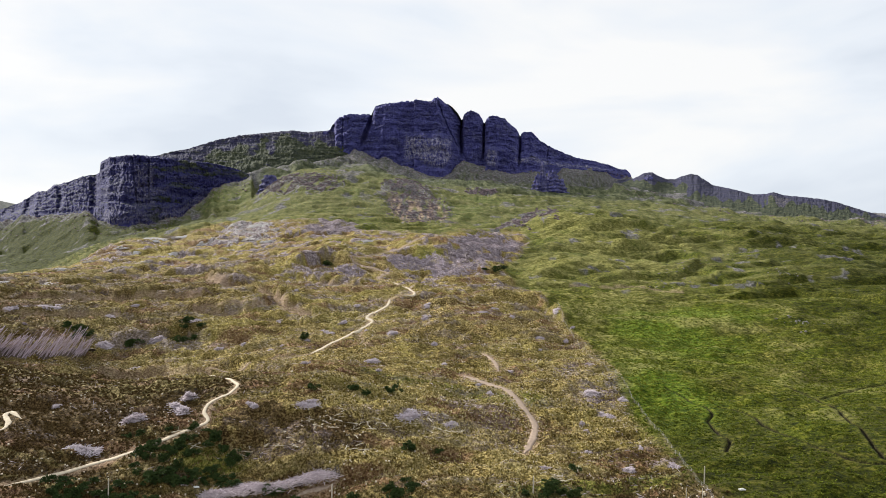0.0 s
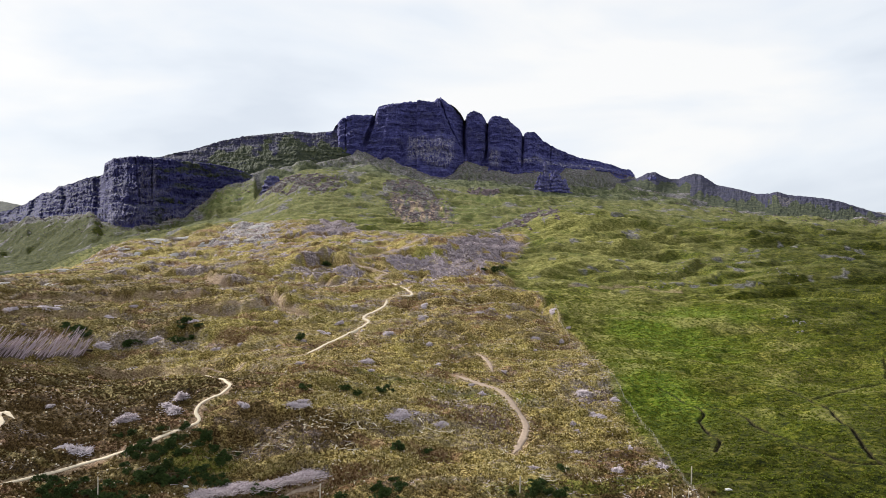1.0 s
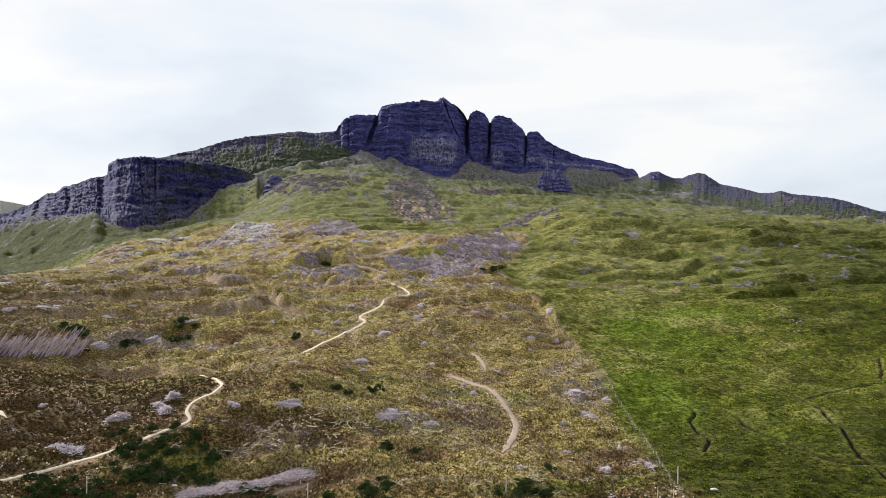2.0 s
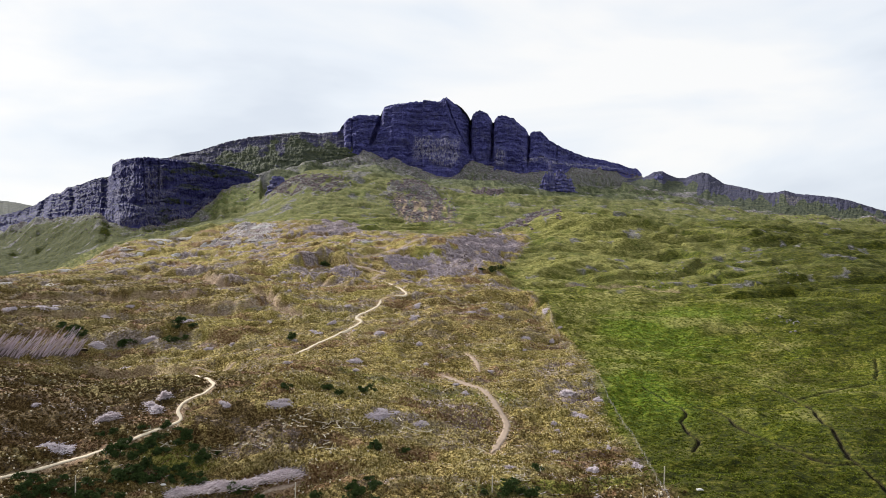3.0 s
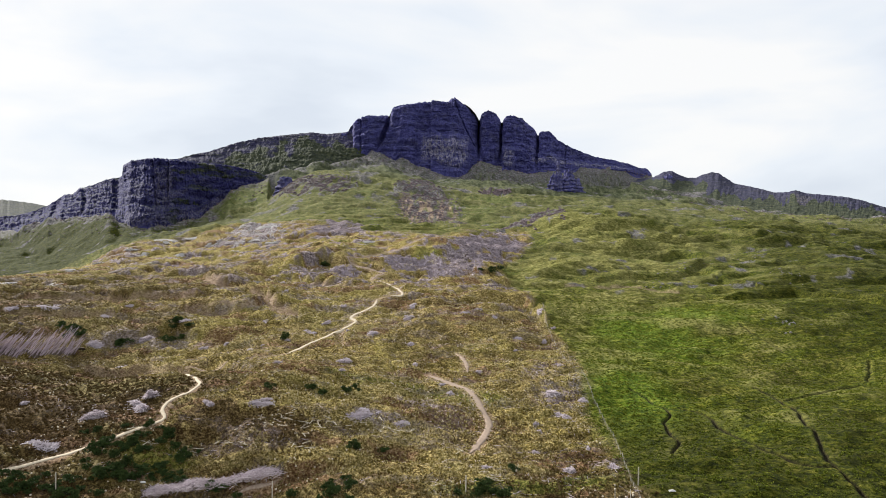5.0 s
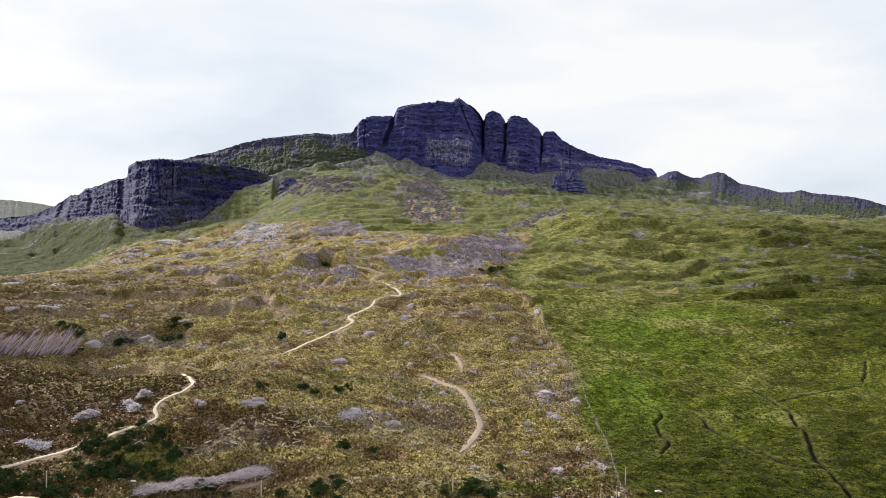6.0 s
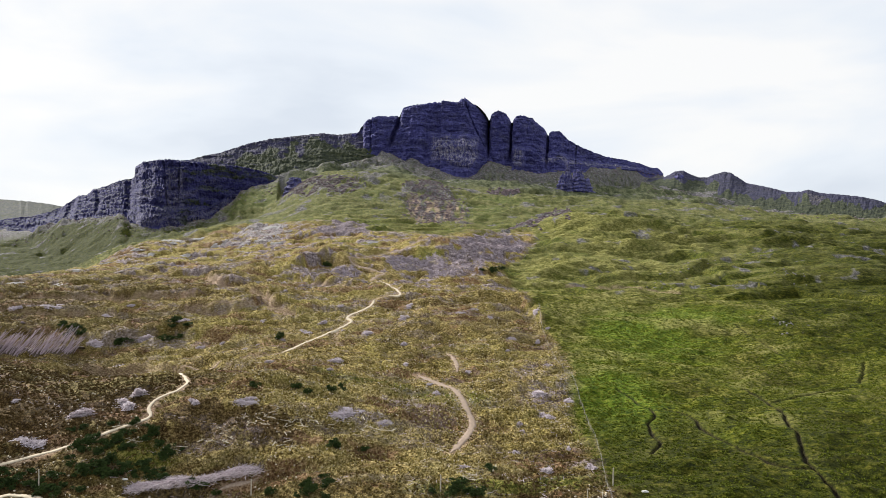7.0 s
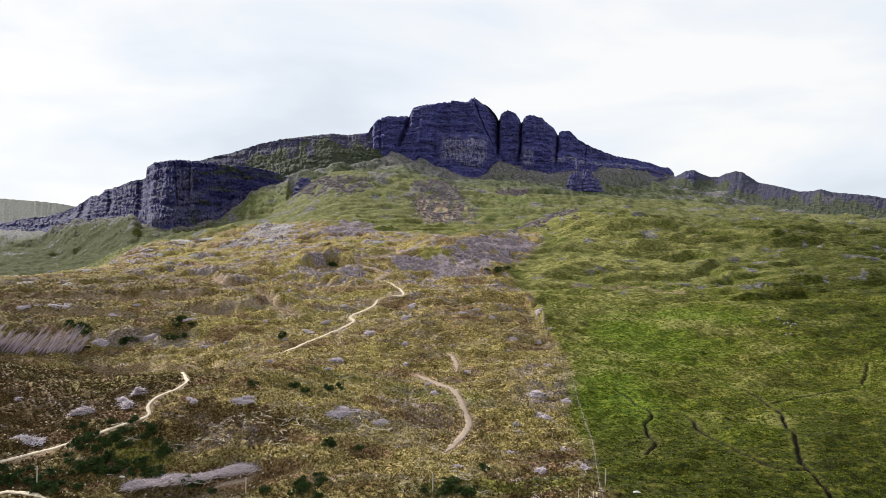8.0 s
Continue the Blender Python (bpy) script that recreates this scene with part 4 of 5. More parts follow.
MAIN_CREST = [(-0.1766, 1450, 347.3), (-0.1675, 1450, 350.7), (-0.1633, 1450, 363.9), (-0.1524, 1452, 378.5), (-0.1358, 1455, 386.0), 
    (-0.1251, 1462, 386.0), (-0.1069, 1465, 387.6), (-0.1018, 1460, 402.2), (-0.0926, 1455, 405.8), (-0.0611, 1450, 412.6), 
    (-0.0429, 1446, 413.8), (-0.0281, 1446, 411.2), (-0.019, 1446, 411.1), (-0.0107, 1440, 421.5), (-0.0025, 1440, 411.9), 
    (0.0107, 1440, 402.2), (0.0196, 1444, 388.6), (0.0252, 1456, 375.4), (0.0295, 1442, 384.5), (0.0386, 1440, 391.1), (0.0492, 1440, 385.0), 
    (0.058, 1456, 368.9), (0.0648, 1440, 377.7), (0.0746, 1440, 379.9), (0.0893, 1440, 371.4), (0.1039, 1445, 352.0), (0.1103, 1456, 340.7), 
    (0.1153, 1445, 344.7), (0.1267, 1448, 346.3), (0.1397, 1452, 327.7), (0.1567, 1460, 314.4)]
MAIN_CREST_EAST = [(0.1897, 1480, 297.6), (0.2219, 1500, 290.0), (0.2411, 1520, 284.9), (0.2531, 1535, 279.0), (0.2651, 1545, 277.5), (0.2715, 1550, 267.9)]
LEFT_CREST = [(-0.7867, 1450, 152.0), (-0.7081, 1400, 168.7), (-0.6714, 1360, 172.2), (-0.6383, 1330, 179.3), (-0.6156, 1310, 190.1), 
    (-0.5964, 1290, 205.9), (-0.579, 1270, 207.4), (-0.5685, 1255, 217.6), (-0.5494, 1235, 220.8), (-0.5285, 1210, 227.3), 
    (-0.5024, 1180, 230.9), (-0.5005, 1165, 246.8), (-0.4881, 1140, 252.1), (-0.4578, 1110, 252.5), (-0.4255, 1110, 250.4), 
    (-0.4047, 1130, 251.0), (-0.3838, 1150, 249.6), (-0.3378, 1180, 248.1), (-0.3044, 1200, 240.3), (-0.2828, 1210, 231.2)]
HILL_CREST = [(-0.4669, 1330, 259.3), (-0.4327, 1320, 274.3), (-0.3988, 1320, 287.2), (-0.3769, 1330, 292.8), (-0.3526, 1350, 305.5), 
    (-0.3317, 1370, 317.4), (-0.2983, 1400, 331.1), (-0.2567, 1430, 342.6), (-0.2217, 1450, 350.3), (-0.1984, 1460, 348.0), 
    (-0.1676, 1460, 352.5), (-0.1402, 1470, 357.4)]
RIDGE_CREST = [(0.2447, 1480, 247.4), (0.2609, 1470, 248.6), (0.2732, 1460, 248.7), (0.2822, 1440, 252.4), (0.2904, 1430, 258.3), (0.3025, 1430, 259.3), 
    (0.3105, 1435, 252.8), (0.3225, 1440, 246.2), (0.3344, 1450, 247.0), (0.3465, 1450, 254.0), (0.3585, 1450, 258.6), (0.3674, 1440, 255.0), 
    (0.3902, 1400, 230.1), (0.4229, 1340, 215.5), (0.4473, 1300, 203.5), (0.4676, 1270, 201.9), (0.4782, 1250, 203.3), (0.4958, 1240, 196.3), 
    (0.5198, 1225, 193.0), (0.5485, 1210, 187.7), (0.5692, 1200, 182.0), (0.6137, 1180, 164.2), (0.6705, 1160, 143.2), (0.7568, 1140, 125.5)]
FAR_CREST = [(-0.7926, 2600, 318.4), (-0.6887, 2600, 296.9), (-0.6585, 2600, 287.7), (-0.6233, 2600, 269.7), (-0.577, 2600, 249.3)]

massif("hill_shoulder", "dark grassy hill shoulder with broken rock bands", HILL_CREST, HILL_FOOT, 520, 110, 4, 20, 0.92, (), (), 0.43, seed=40, upright=0.6, allow=0.25, steps=1.4, hem=0.25, tiers=4, material=SCARP)
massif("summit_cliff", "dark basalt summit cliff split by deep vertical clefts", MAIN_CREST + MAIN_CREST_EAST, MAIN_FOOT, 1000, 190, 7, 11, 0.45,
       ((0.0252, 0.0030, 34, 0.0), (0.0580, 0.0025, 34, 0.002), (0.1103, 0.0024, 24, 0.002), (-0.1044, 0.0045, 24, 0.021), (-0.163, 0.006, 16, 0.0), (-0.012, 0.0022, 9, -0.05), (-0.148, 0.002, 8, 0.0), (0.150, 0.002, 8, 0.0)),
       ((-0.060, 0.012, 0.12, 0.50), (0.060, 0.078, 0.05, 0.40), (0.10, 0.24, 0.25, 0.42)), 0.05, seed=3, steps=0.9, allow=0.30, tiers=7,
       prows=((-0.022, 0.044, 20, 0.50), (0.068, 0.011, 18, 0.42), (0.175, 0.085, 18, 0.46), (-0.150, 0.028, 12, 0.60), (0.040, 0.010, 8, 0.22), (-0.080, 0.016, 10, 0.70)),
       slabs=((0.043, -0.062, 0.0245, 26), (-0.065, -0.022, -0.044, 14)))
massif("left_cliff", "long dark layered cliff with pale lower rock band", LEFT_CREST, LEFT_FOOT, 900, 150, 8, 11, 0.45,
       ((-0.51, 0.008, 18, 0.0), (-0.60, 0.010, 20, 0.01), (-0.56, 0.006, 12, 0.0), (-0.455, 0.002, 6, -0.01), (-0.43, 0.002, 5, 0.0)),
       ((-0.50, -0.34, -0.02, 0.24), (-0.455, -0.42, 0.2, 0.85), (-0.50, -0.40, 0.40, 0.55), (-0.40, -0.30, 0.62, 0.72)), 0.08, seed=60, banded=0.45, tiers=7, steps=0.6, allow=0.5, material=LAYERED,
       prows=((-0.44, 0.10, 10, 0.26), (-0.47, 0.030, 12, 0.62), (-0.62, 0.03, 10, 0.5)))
massif("scarp_ridge", "low grassy ridge with a dark eroded scarp", RIDGE_CREST, RIDGE_FOOT, 620, 80, 3, 14, 0.9, (), ((0.475, 0.505, 0.1, 0.9),), 0.16, seed=80, upright=1.0, allow=0.22, steps=0.4, hem=0.9, streaks=0.25, material=SCARP)
far_foot = [(a, b - 500, 110.0) for a, b, c in FAR_CREST]
massif("far_hill", "distant smooth green hill", FAR_CREST, far_foot, 60, 20, 3, 30, 1.0, (), (), 0.5, seed=90, allow=0.75, material=SCARP)


def crag(label, x, y, z, wide, tall, seed):
    """A weathered stack of rock, ragged at the top."""
    rows, cols = 22, 26
    a = np.linspace(0, 2 * math.pi, cols, endpoint=False)[None]
    h = np.linspace(0, 1, rows)[:, None]
    girth = wide / 2 * (1.1 - 0.75 * h**1.3) * (1 + 0.55 * fractal(np.cos(a) * 1.6 + 7 + h * 0, np.sin(a) * 1.6 + h * 2.2, seed, 4, 0.6))
    girth = girth * (1 + 0.10 * np.sign(np.sin(h * tall * 1.1 + seed)))
    girth[-1] *= 0.25
    px, py = x + girth * np.cos(a) + 0.06 * tall * h * math.sin(seed), y + girth * np.sin(a)
    pz = z - 6 + (tall + 6) * h * (1 + 0.16 * fractal(np.cos(a) * 2 + 3, np.sin(a) * 2 + h * 0, seed + 4, 3))
    me = mesh_of("crag", np.stack([px, py, pz], -1).reshape(-1, 3), sheet_faces(rows, cols, True), False)
    paint(me, "cover", (np.full(rows * cols, 0.35), np.zeros(rows * cols), np.zeros(rows * cols)))
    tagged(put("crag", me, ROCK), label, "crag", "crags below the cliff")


for k, (x, y, z, wide, tall) in enumerate([(177.7, 1222.0, 198.7, 15, 56), (165.8, 1222.0, 198.7, 22, 34), (194.8, 1230.0, 199.2, 30, 40), (210.0, 1238.0, 199.8, 22, 26), 
    (-273.8, 1085.0, 187.7, 38, 28), (-285.6, 1085.0, 186.0, 22, 16), (411.4, 1380.0, 214.5, 30, 32)]):
    crag("slender dark rock pinnacle below the cliff" if tall > 50 else "broken dark rock crag standing on the grassy slope", x, y, z, wide, tall, 5 + 3 * k)


# ---- paths ----
def ribbon(name, label, line, wide, material, seed):
    mid = curved(line, 1.2)
    along = np.gradient(mid, axis=0)
    along /= np.linalg.norm(along, axis=1)[:, None] + 1e-9
    side = np.stack([along[:, 1], -along[:, 0]], -1)
    run = np.arange(len(mid)) * 1.2
    rows = []
    narrow = np.clip(np.minimum(run, run[::-1]) / 5.0, 0.12, 1.0)
    for k in (-1.0, -0.85, -0.3, 0.3, 0.85, 1.0):
        w = narrow * wide / 2 * k * (1 + 0.5 * fractal(run / 7, run * 0 + 3 * np.sign(k), seed, 3) + 0.5 * fractal(run / 2.3, run * 0 + 5 * np.sign(k), seed + 40, 2))
        p = mid + side * w[:, None]
        z = height(p[:, 0], p[:, 1]) + (-0.25 if abs(k) == 1 else 0.16 - 0.05 * abs(k))
        rows.append(np.column_stack([p, z]))
    me = mesh_of(name, np.vstack(rows), sheet_faces(6, len(mid)), True)
    tagged(put(name, me, material), label, "path", kind="structure")


ribbon("footpath", "pale gravel footpath winding up the felled hillside", FOOTPATH, 1.25, PATH_GRAVEL, 1)
ribbon("footpath_faint", "faint narrow worn path crossing rough grass", FOOTPATH_MIDDLE[:4], 0.8, TRAIL_EARTH, 2)
ribbon("footpath_middle", "pale gravel footpath climbing past brash heaps", FOOTPATH_MIDDLE[3:], 1.9, PATH_GRAVEL, 2)
ribbon("footpath_upper", "narrow pale path on the upper slope", FOOTPATH_UPPER[1:7], 1.7, PATH_GRAVEL, 3)
ribbon("footpath_zigzag", "narrow pale zigzag path high on the slope", FOOTPATH_UPPER[7:], 1.5, TRAIL_EARTH, 9)
ribbon("trail_bend", "pinkish trodden earth track curving over a grassy mound", TRAIL_BEND, 2.6, TRAIL_EARTH, 4)
ribbon("trail_short", "short pinkish earth track segment", TRAIL_SHORT, 2.0, TRAIL_EARTH, 5)
ribbon("trail_low", "earth track beside a long brash windrow", TRAIL_LOW, 1.8, TRAIL_EARTH, 6)
ribbon("trail_corner", "pale gravel path at the foot of the slope", TRAIL_CORNER, 1.7, PATH_GRAVEL, 7)
ribbon("trail_loop", "pale earth track turning on the slope", TRAIL_LOOP, 1.7, PATH_GRAVEL, 8)


# ---- ground cover ----
def scatter(rng, count, near, far, lo=-40, hi=40):
    r = np.sqrt(rng.uniform(near**2, far**2, count))
    a = np.radians(rng.uniform(lo, hi, count))
    return 21 + r * np.sin(a), r * np.cos(a)


def clear_of(x, y, margin=1.9):
    d = np.full(len(x), 1e9)
    for line in BURNS:
        d = np.minimum(d, away(x, y, line))
    for line in ALL_WAYS:
        d = np.minimum(d, away(x, y, line) + 0.8)
    return d > margin


def tufts(name, label, material, x, y, size, tall, rng):
    """Clumps of splayed blades, six triangles each."""
    n, blades = len(x), 6
    z = height(x, y) - 0.05
    size, tall = size * rng.uniform(0.6, 1.5, n), tall * rng.uniform(0.5, 1.6, n)
    verts = np.zeros((n, blades, 3, 3))
    spin = rng.uniform(0, 6.28, n)
    for b in range(blades):
        a = spin + b * 6.2832 / blades + rng.uniform(-0.3, 0.3, n)
        reach = size * rng.uniform(0.25, 0.6, n)
        tip = np.stack([x + np.cos(a) * reach, y + np.sin(a) * reach, z + tall * rng.uniform(0.7, 1.1, n)], -1)
        for k, s in ((0, -0.75), (1, 0.75)):
            verts[:, b, k] = np.stack([x + np.cos(a + s) * size * 0.42, y + np.sin(a + s) * size * 0.42, z], -1)
        verts[:, b, 2] = tip
    me = mesh_of(name, verts.reshape(-1, 3), np.arange(n * blades * 3).reshape(-1, 3), False)
    # tufts take the same painted darkening as the ground, and the brown patches
    paint(me, "shade_paint", (np.repeat(np.maximum(shade_cover(x, y), 0.85 * brown_at(x, y)), blades * 3), np.zeros(n * blades * 3), np.zeros(n * blades * 3)))
    tagged(put(name, me, material), label, "grass", kind="stuff")


rng = np.random.default_rng(4)
x, y = scatter(rng, 240000, 165, 620)
keep = clear_of(x, y) & (fractal(x / 6, y / 6, 15, 3) > -0.40) & (rng.uniform(0, 1, len(x)) > smooth(240, 620, y))
x, y = x[keep], y[keep]
on_felled = felled_at(x, y) > rng.uniform(0.2, 0.8, len(x))
tufts("dead_grass", "rough brown and straw dead grass on felled ground", FELLED_TUFT, x[on_felled], y[on_felled], 0.85, 0.45, rng)
on_moor = ~on_felled & (rng.uniform(0, 1, len(x)) < 0.85)
tufts("moor_grass", "green tussocky moor grass", MOOR_TUFT, x[on_moor], y[on_moor], 0.85, 0.30, rng)


def sticks(rng, n, centre, spread, long, thick, rise, bias=None, swing=0.6, tip=0.32):
    """Tapered three-sided sticks lying across one another; arrays of places and triangles."""
    mid = np.stack([rng.normal(0, 1, n) * spread[0], rng.normal(0, 1, n) * spread[1]], -1).clip(-2.2 * max(spread), 2.2 * max(spread))
    a = rng.uniform(0, 6.28, n) if bias is None else bias + rng.normal(0, swing, n)
    half = long * rng.uniform(0.35, 1.0, n) / 2
    dome = np.exp(-0.5 * ((mid[:, 0] / spread[0]) ** 2 + (mid[:, 1] / spread[1]) ** 2))
    z = rise * dome * rng.uniform(0.35, 1.05, n)
    pitch = rng.normal(0.05, tip, n)
    d = np.stack([np.cos(a) * np.cos(pitch), np.sin(a) * np.cos(pitch), np.sin(pitch)], -1)
    p = np.column_stack([mid, z]) + np.array(centre)
    side = np.stack([-np.sin(a), np.cos(a), 0 * a], -1)
    up = np.cross(d, side)
    w = thick * rng.uniform(0.5, 1.4, n)
    verts = np.zeros((n, 6, 3))
    for e, (sgn, taper) in enumerate(((-1, 1.0), (1, 0.45))):
        for k in range(3):
            t = 2.0944 * k + 0.5
            verts[:, 3 * e + k] = p + sgn * d * half[:, None] + taper * w[:, None] * (math.cos(t) * side + math.sin(t) * up)
    f = np.array([(0, 1, 4), (0, 4, 3), (1, 2, 5), (1, 5, 4), (2, 0, 3), (2, 3, 5), (0, 2, 1), (3, 4, 5)])
    faces = (np.arange(n)[:, None, None] * 6 + f[None]).reshape(-1, 3)
    return verts.reshape(-1, 3), faces


def mound(rng, wide, deep, tall, seed):
    rows, cols = 7, 18
    h = np.linspace(0, 1, rows)[:, None]
    a = np.linspace(0, 2 * math.pi, cols, endpoint=False)[None]
    r = np.cos(h * 1.5) * (1 + 0.35 * fractal(np.cos(a) * 1.7 + seed, np.sin(a) * 1.7 + h, seed, 3))
    v = np.stack([wide / 2 * r * np.cos(a), deep / 2 * r * np.sin(a), tall * (np.sin(h * 1.5) - 0.25) + 0 * a], -1).reshape(-1, 3)
    return v, sheet_faces(rows, cols, True)


# ---- brash heaps ----
def clumped(r, count, long, thick, rise, bias, swing):
    """Sticks in a few uneven clumps along a row one metre long."""
    verts, faces, base = [], [], 0
    for k in range(4):
        n = int(count * r.uniform(0.15, 0.35))
        at = (r.uniform(-0.36, 0.36), r.uniform(-0.2, 0.2), 0.04)
        v, f = sticks(r, n, at, (r.uniform(0.07, 0.16), r.uniform(0.06, 0.14)), long * r.uniform(0.8, 1.2), thick, rise * r.uniform(0.6, 1.1), bias + r.normal(0, 0.5), swing)
        verts.append(v), faces.append(f + base)
        base += len(v)
    return np.vstack(verts), np.vstack(faces)


def lie(x, y, reach):
    """The turn that lays a thing along the slope."""
    dx = float(height(x + reach, y) - height(x - reach, y)) / (2 * reach)
    dy = float(height(x, y + reach) - height(x, y - reach)) / (2 * reach)
    return Vector((-dx, -dy, 1)).normalized().to_track_quat("Z", "Y")


def lies(x, y, reach):
    around = [float(height(x + a * reach, y + b * reach)) for a, b in ((0, 0), (1, 0), (-1, 0), (0, 1), (0, -1))]
    return sum(around) / 5


HEAPS = []
for k in range(9):
    r = np.random.default_rng(100 + k)
    v, f = clumped(r, 380, 0.36, 0.015, 0.42, 0.5 * k, 0.8)
    bed = mound(r, 0.5, 0.4, 0.24, k)
    HEAPS.append((mesh_of("brush_tangle", v, f), mesh_of("litter_bed", *bed, True)))
    HEAPS[-1][0].materials.append(DEAD_WOOD)
    HEAPS[-1][1].materials.append(LITTER)


PALE_BRASH = speckled("sun_bleached_brash", (0.36, 0.34, 0.33), (0.82, 0.79, 0.77), 1.5)
PALE_HEAPS = []
for k in range(6):
    r = np.random.default_rng(140 + k)
    v, f = clumped(r, 900, 0.20, 0.007, 0.30, 0.2 * k, 0.7)
    PALE_HEAPS.append((mesh_of("brush_tangle", v, f), mesh_of("litter_bed", *mound(r, 0.24, 0.18, 0.02, k), True)))
    PALE_HEAPS[-1][0].materials.append(PALE_BRASH)
    PALE_HEAPS[-1][1].materials.append(LITTER)


def heap(k, x, y, long, tall, turn):
    base = new("brash_heap")
    kinds = HEAPS if y < 430 else PALE_HEAPS
    branches, bed = kinds[k % len(kinds)]
    put("brush_tangle", branches, DEAD_WOOD, base, "tangle of bleached grey branches")
    put("litter_bed", bed, LITTER, base)
    deep = max(0.45 * long, min(long, 1.1 * tall))
    base.location = (x, y, lies(x, y, 0.3 * long) - 0.05)
    base.scale = (long * 1.05, deep * 1.4, max(0.9, min(tall, 0.42 * long + 0.5)) * 1.25)
    base.rotation_euler = (lie(x, y, 0.4 * long) @ Euler((0, 0, turn)).to_quaternion()).to_euler()
    size = "large" if long > 8 else "small"
    tone = "bleached grey" if y < 430 else "whitish flattened"
    tagged(base, f"{size} heap of {tone} brash on felled ground", "brash heap", "brash heaps")


HEAPS_WEST = [(-84.4, 229.8, 9.6, 4.2), (-85.2, 220.4, 10.4, 4.0), (-95.8, 213.8, 9.4, 4.4), (-103.6, 200.9, 10.2, 2.0), (-60.6, 219.9, 4.7, 2.2), 
    (-44.0, 218.5, 7.5, 2.3), (-9.0, 221.7, 11.7, 2.7), (17.3, 251.9, 6.6, 2.5), (10.9, 287.3, 3.8, 2.4), (0.1, 295.3, 3.2, 3.9), 
    (27.9, 287.0, 3.3, 1.7), (-30.0, 295.6, 7.3, 2.7), (-56.9, 287.6, 4.3, 2.1), (-37.4, 272.4, 4.9, 1.8), (-24.5, 257.6, 3.2, 1.5), 
    (-18.5, 280.4, 3.2, 1.2)]
HEAPS_EAST = [(-126.1, 224.9, 4.1, 1.5), (47.3, 232.9, 2.7, 1.7), (47.8, 228.8, 2.3, 1.7), (45.1, 212.8, 2.4, 1.7), (53.7, 196.4, 4.0, 2.6), 
    (66.2, 194.8, 4.2, 2.6), (30.4, 198.1, 4.2, 1.5), (65.3, 251.8, 3.3, 3.7), (61.8, 288.1, 3.6, 2.8), (13.9, 263.2, 3.9, 1.1), 
    (3.1, 220.7, 6.5, 1.8), (54.3, 257.6, 8.5, 2.5), (55.9, 239.5, 7.9, 2.0), (-147.2, 329.3, 10.8, 1.6), (-52.3, 245.2, 9.7, 1.2), 
    (61.7, 213.2, 3.2, 1.4)]
HEAPS_MIDDLE = [(-9.7, 393.1, 3.9, 4.5), (-9.2, 367.1, 6.0, 4.2), (-25.8, 347.0, 7.1, 5.1), (-4.1, 327.4, 4.0, 2.7), (-78.1, 332.4, 4.9, 1.6), 
    (-81.1, 323.8, 4.3, 1.3), (-67.1, 335.2, 6.9, 1.4), (-59.2, 353.9, 8.7, 1.5), (-53.7, 367.5, 5.4, 2.7), (-49.3, 389.7, 3.8, 2.9), 
    (-89.2, 374.0, 3.7, 2.2), (-88.5, 414.4, 3.4, 2.7), (-119.2, 457.8, 6.7, 3.4), (-99.3, 340.7, 3.4, 2.5), (-111.9, 343.3, 5.6, 2.0), 
    (-136.5, 378.1, 9.3, 1.9)]
HEAPS_UPPER = [(-187.4, 388.9, 8.0, 1.9), (-180.2, 401.3, 5.0, 2.0), (-228.3, 395.5, 14.3, 2.3), (-243.8, 393.2, 11.6, 2.3), (-220.6, 360.9, 5.9, 2.1), 
    (-173.0, 350.6, 9.8, 5.2), (-151.7, 359.4, 11.8, 5.3), (-39.7, 352.3, 2.9, 1.4), (60.9, 340.7, 2.8, 2.2), (67.3, 358.0, 2.9, 1.8), 
    (45.5, 321.6, 2.1, 1.6), (62.6, 382.6, 5.7, 3.1), (28.1, 382.7, 5.0, 1.9), (21.8, 370.2, 6.7, 1.5), (37.0, 371.3, 6.1, 1.5), 
    (47.0, 341.5, 6.2, 1.1)]
HEAPS_FAR = [(-303.0, 586.7, 17.3, 3.5), (-300.6, 540.4, 12.6, 3.6), (-303.0, 500.8, 16.0, 2.8), (-178.2, 552.5, 13.2, 4.4), 
    (-245.2, 570.4, 11.3, 3.9), (-255.5, 525.1, 12.2, 2.4), (-291.0, 623.3, 16.2, 3.2), (-282.7, 675.7, 24.4, 2.2), (-266.8, 707.2, 21.1, 2.8), 
    (-201.1, 737.0, 29.0, 3.8), (-167.9, 694.5, 17.1, 5.1), (-190.4, 655.5, 20.7, 4.6), (-232.6, 664.4, 14.6, 3.7), (-225.9, 736.8, 14.4, 3.9), 
    (-163.3, 637.9, 17.1, 4.0), (-113.3, 525.8, 17.6, 2.6), (-238.6, 612.0, 17.1, 3.0), (-294.1, 553.5, 11.4, 2.4), (-274.5, 475.7, 15.3, 1.9), 
    (-185.6, 608.8, 15.8, 2.3), (-273.1, 607.9, 15.1, 2.5), (-68.3, 608.5, 11.8, 2.0), (-308.2, 483.1, 15.5, 2.3)]
r = np.random.default_rng(8)
for k, (x, y, long, tall) in enumerate((*HEAPS_WEST, *HEAPS_EAST, *HEAPS_MIDDLE, *HEAPS_UPPER, *HEAPS_FAR)):
    heap(k, x, y, long, tall, float(r.normal(0, 0.25)))


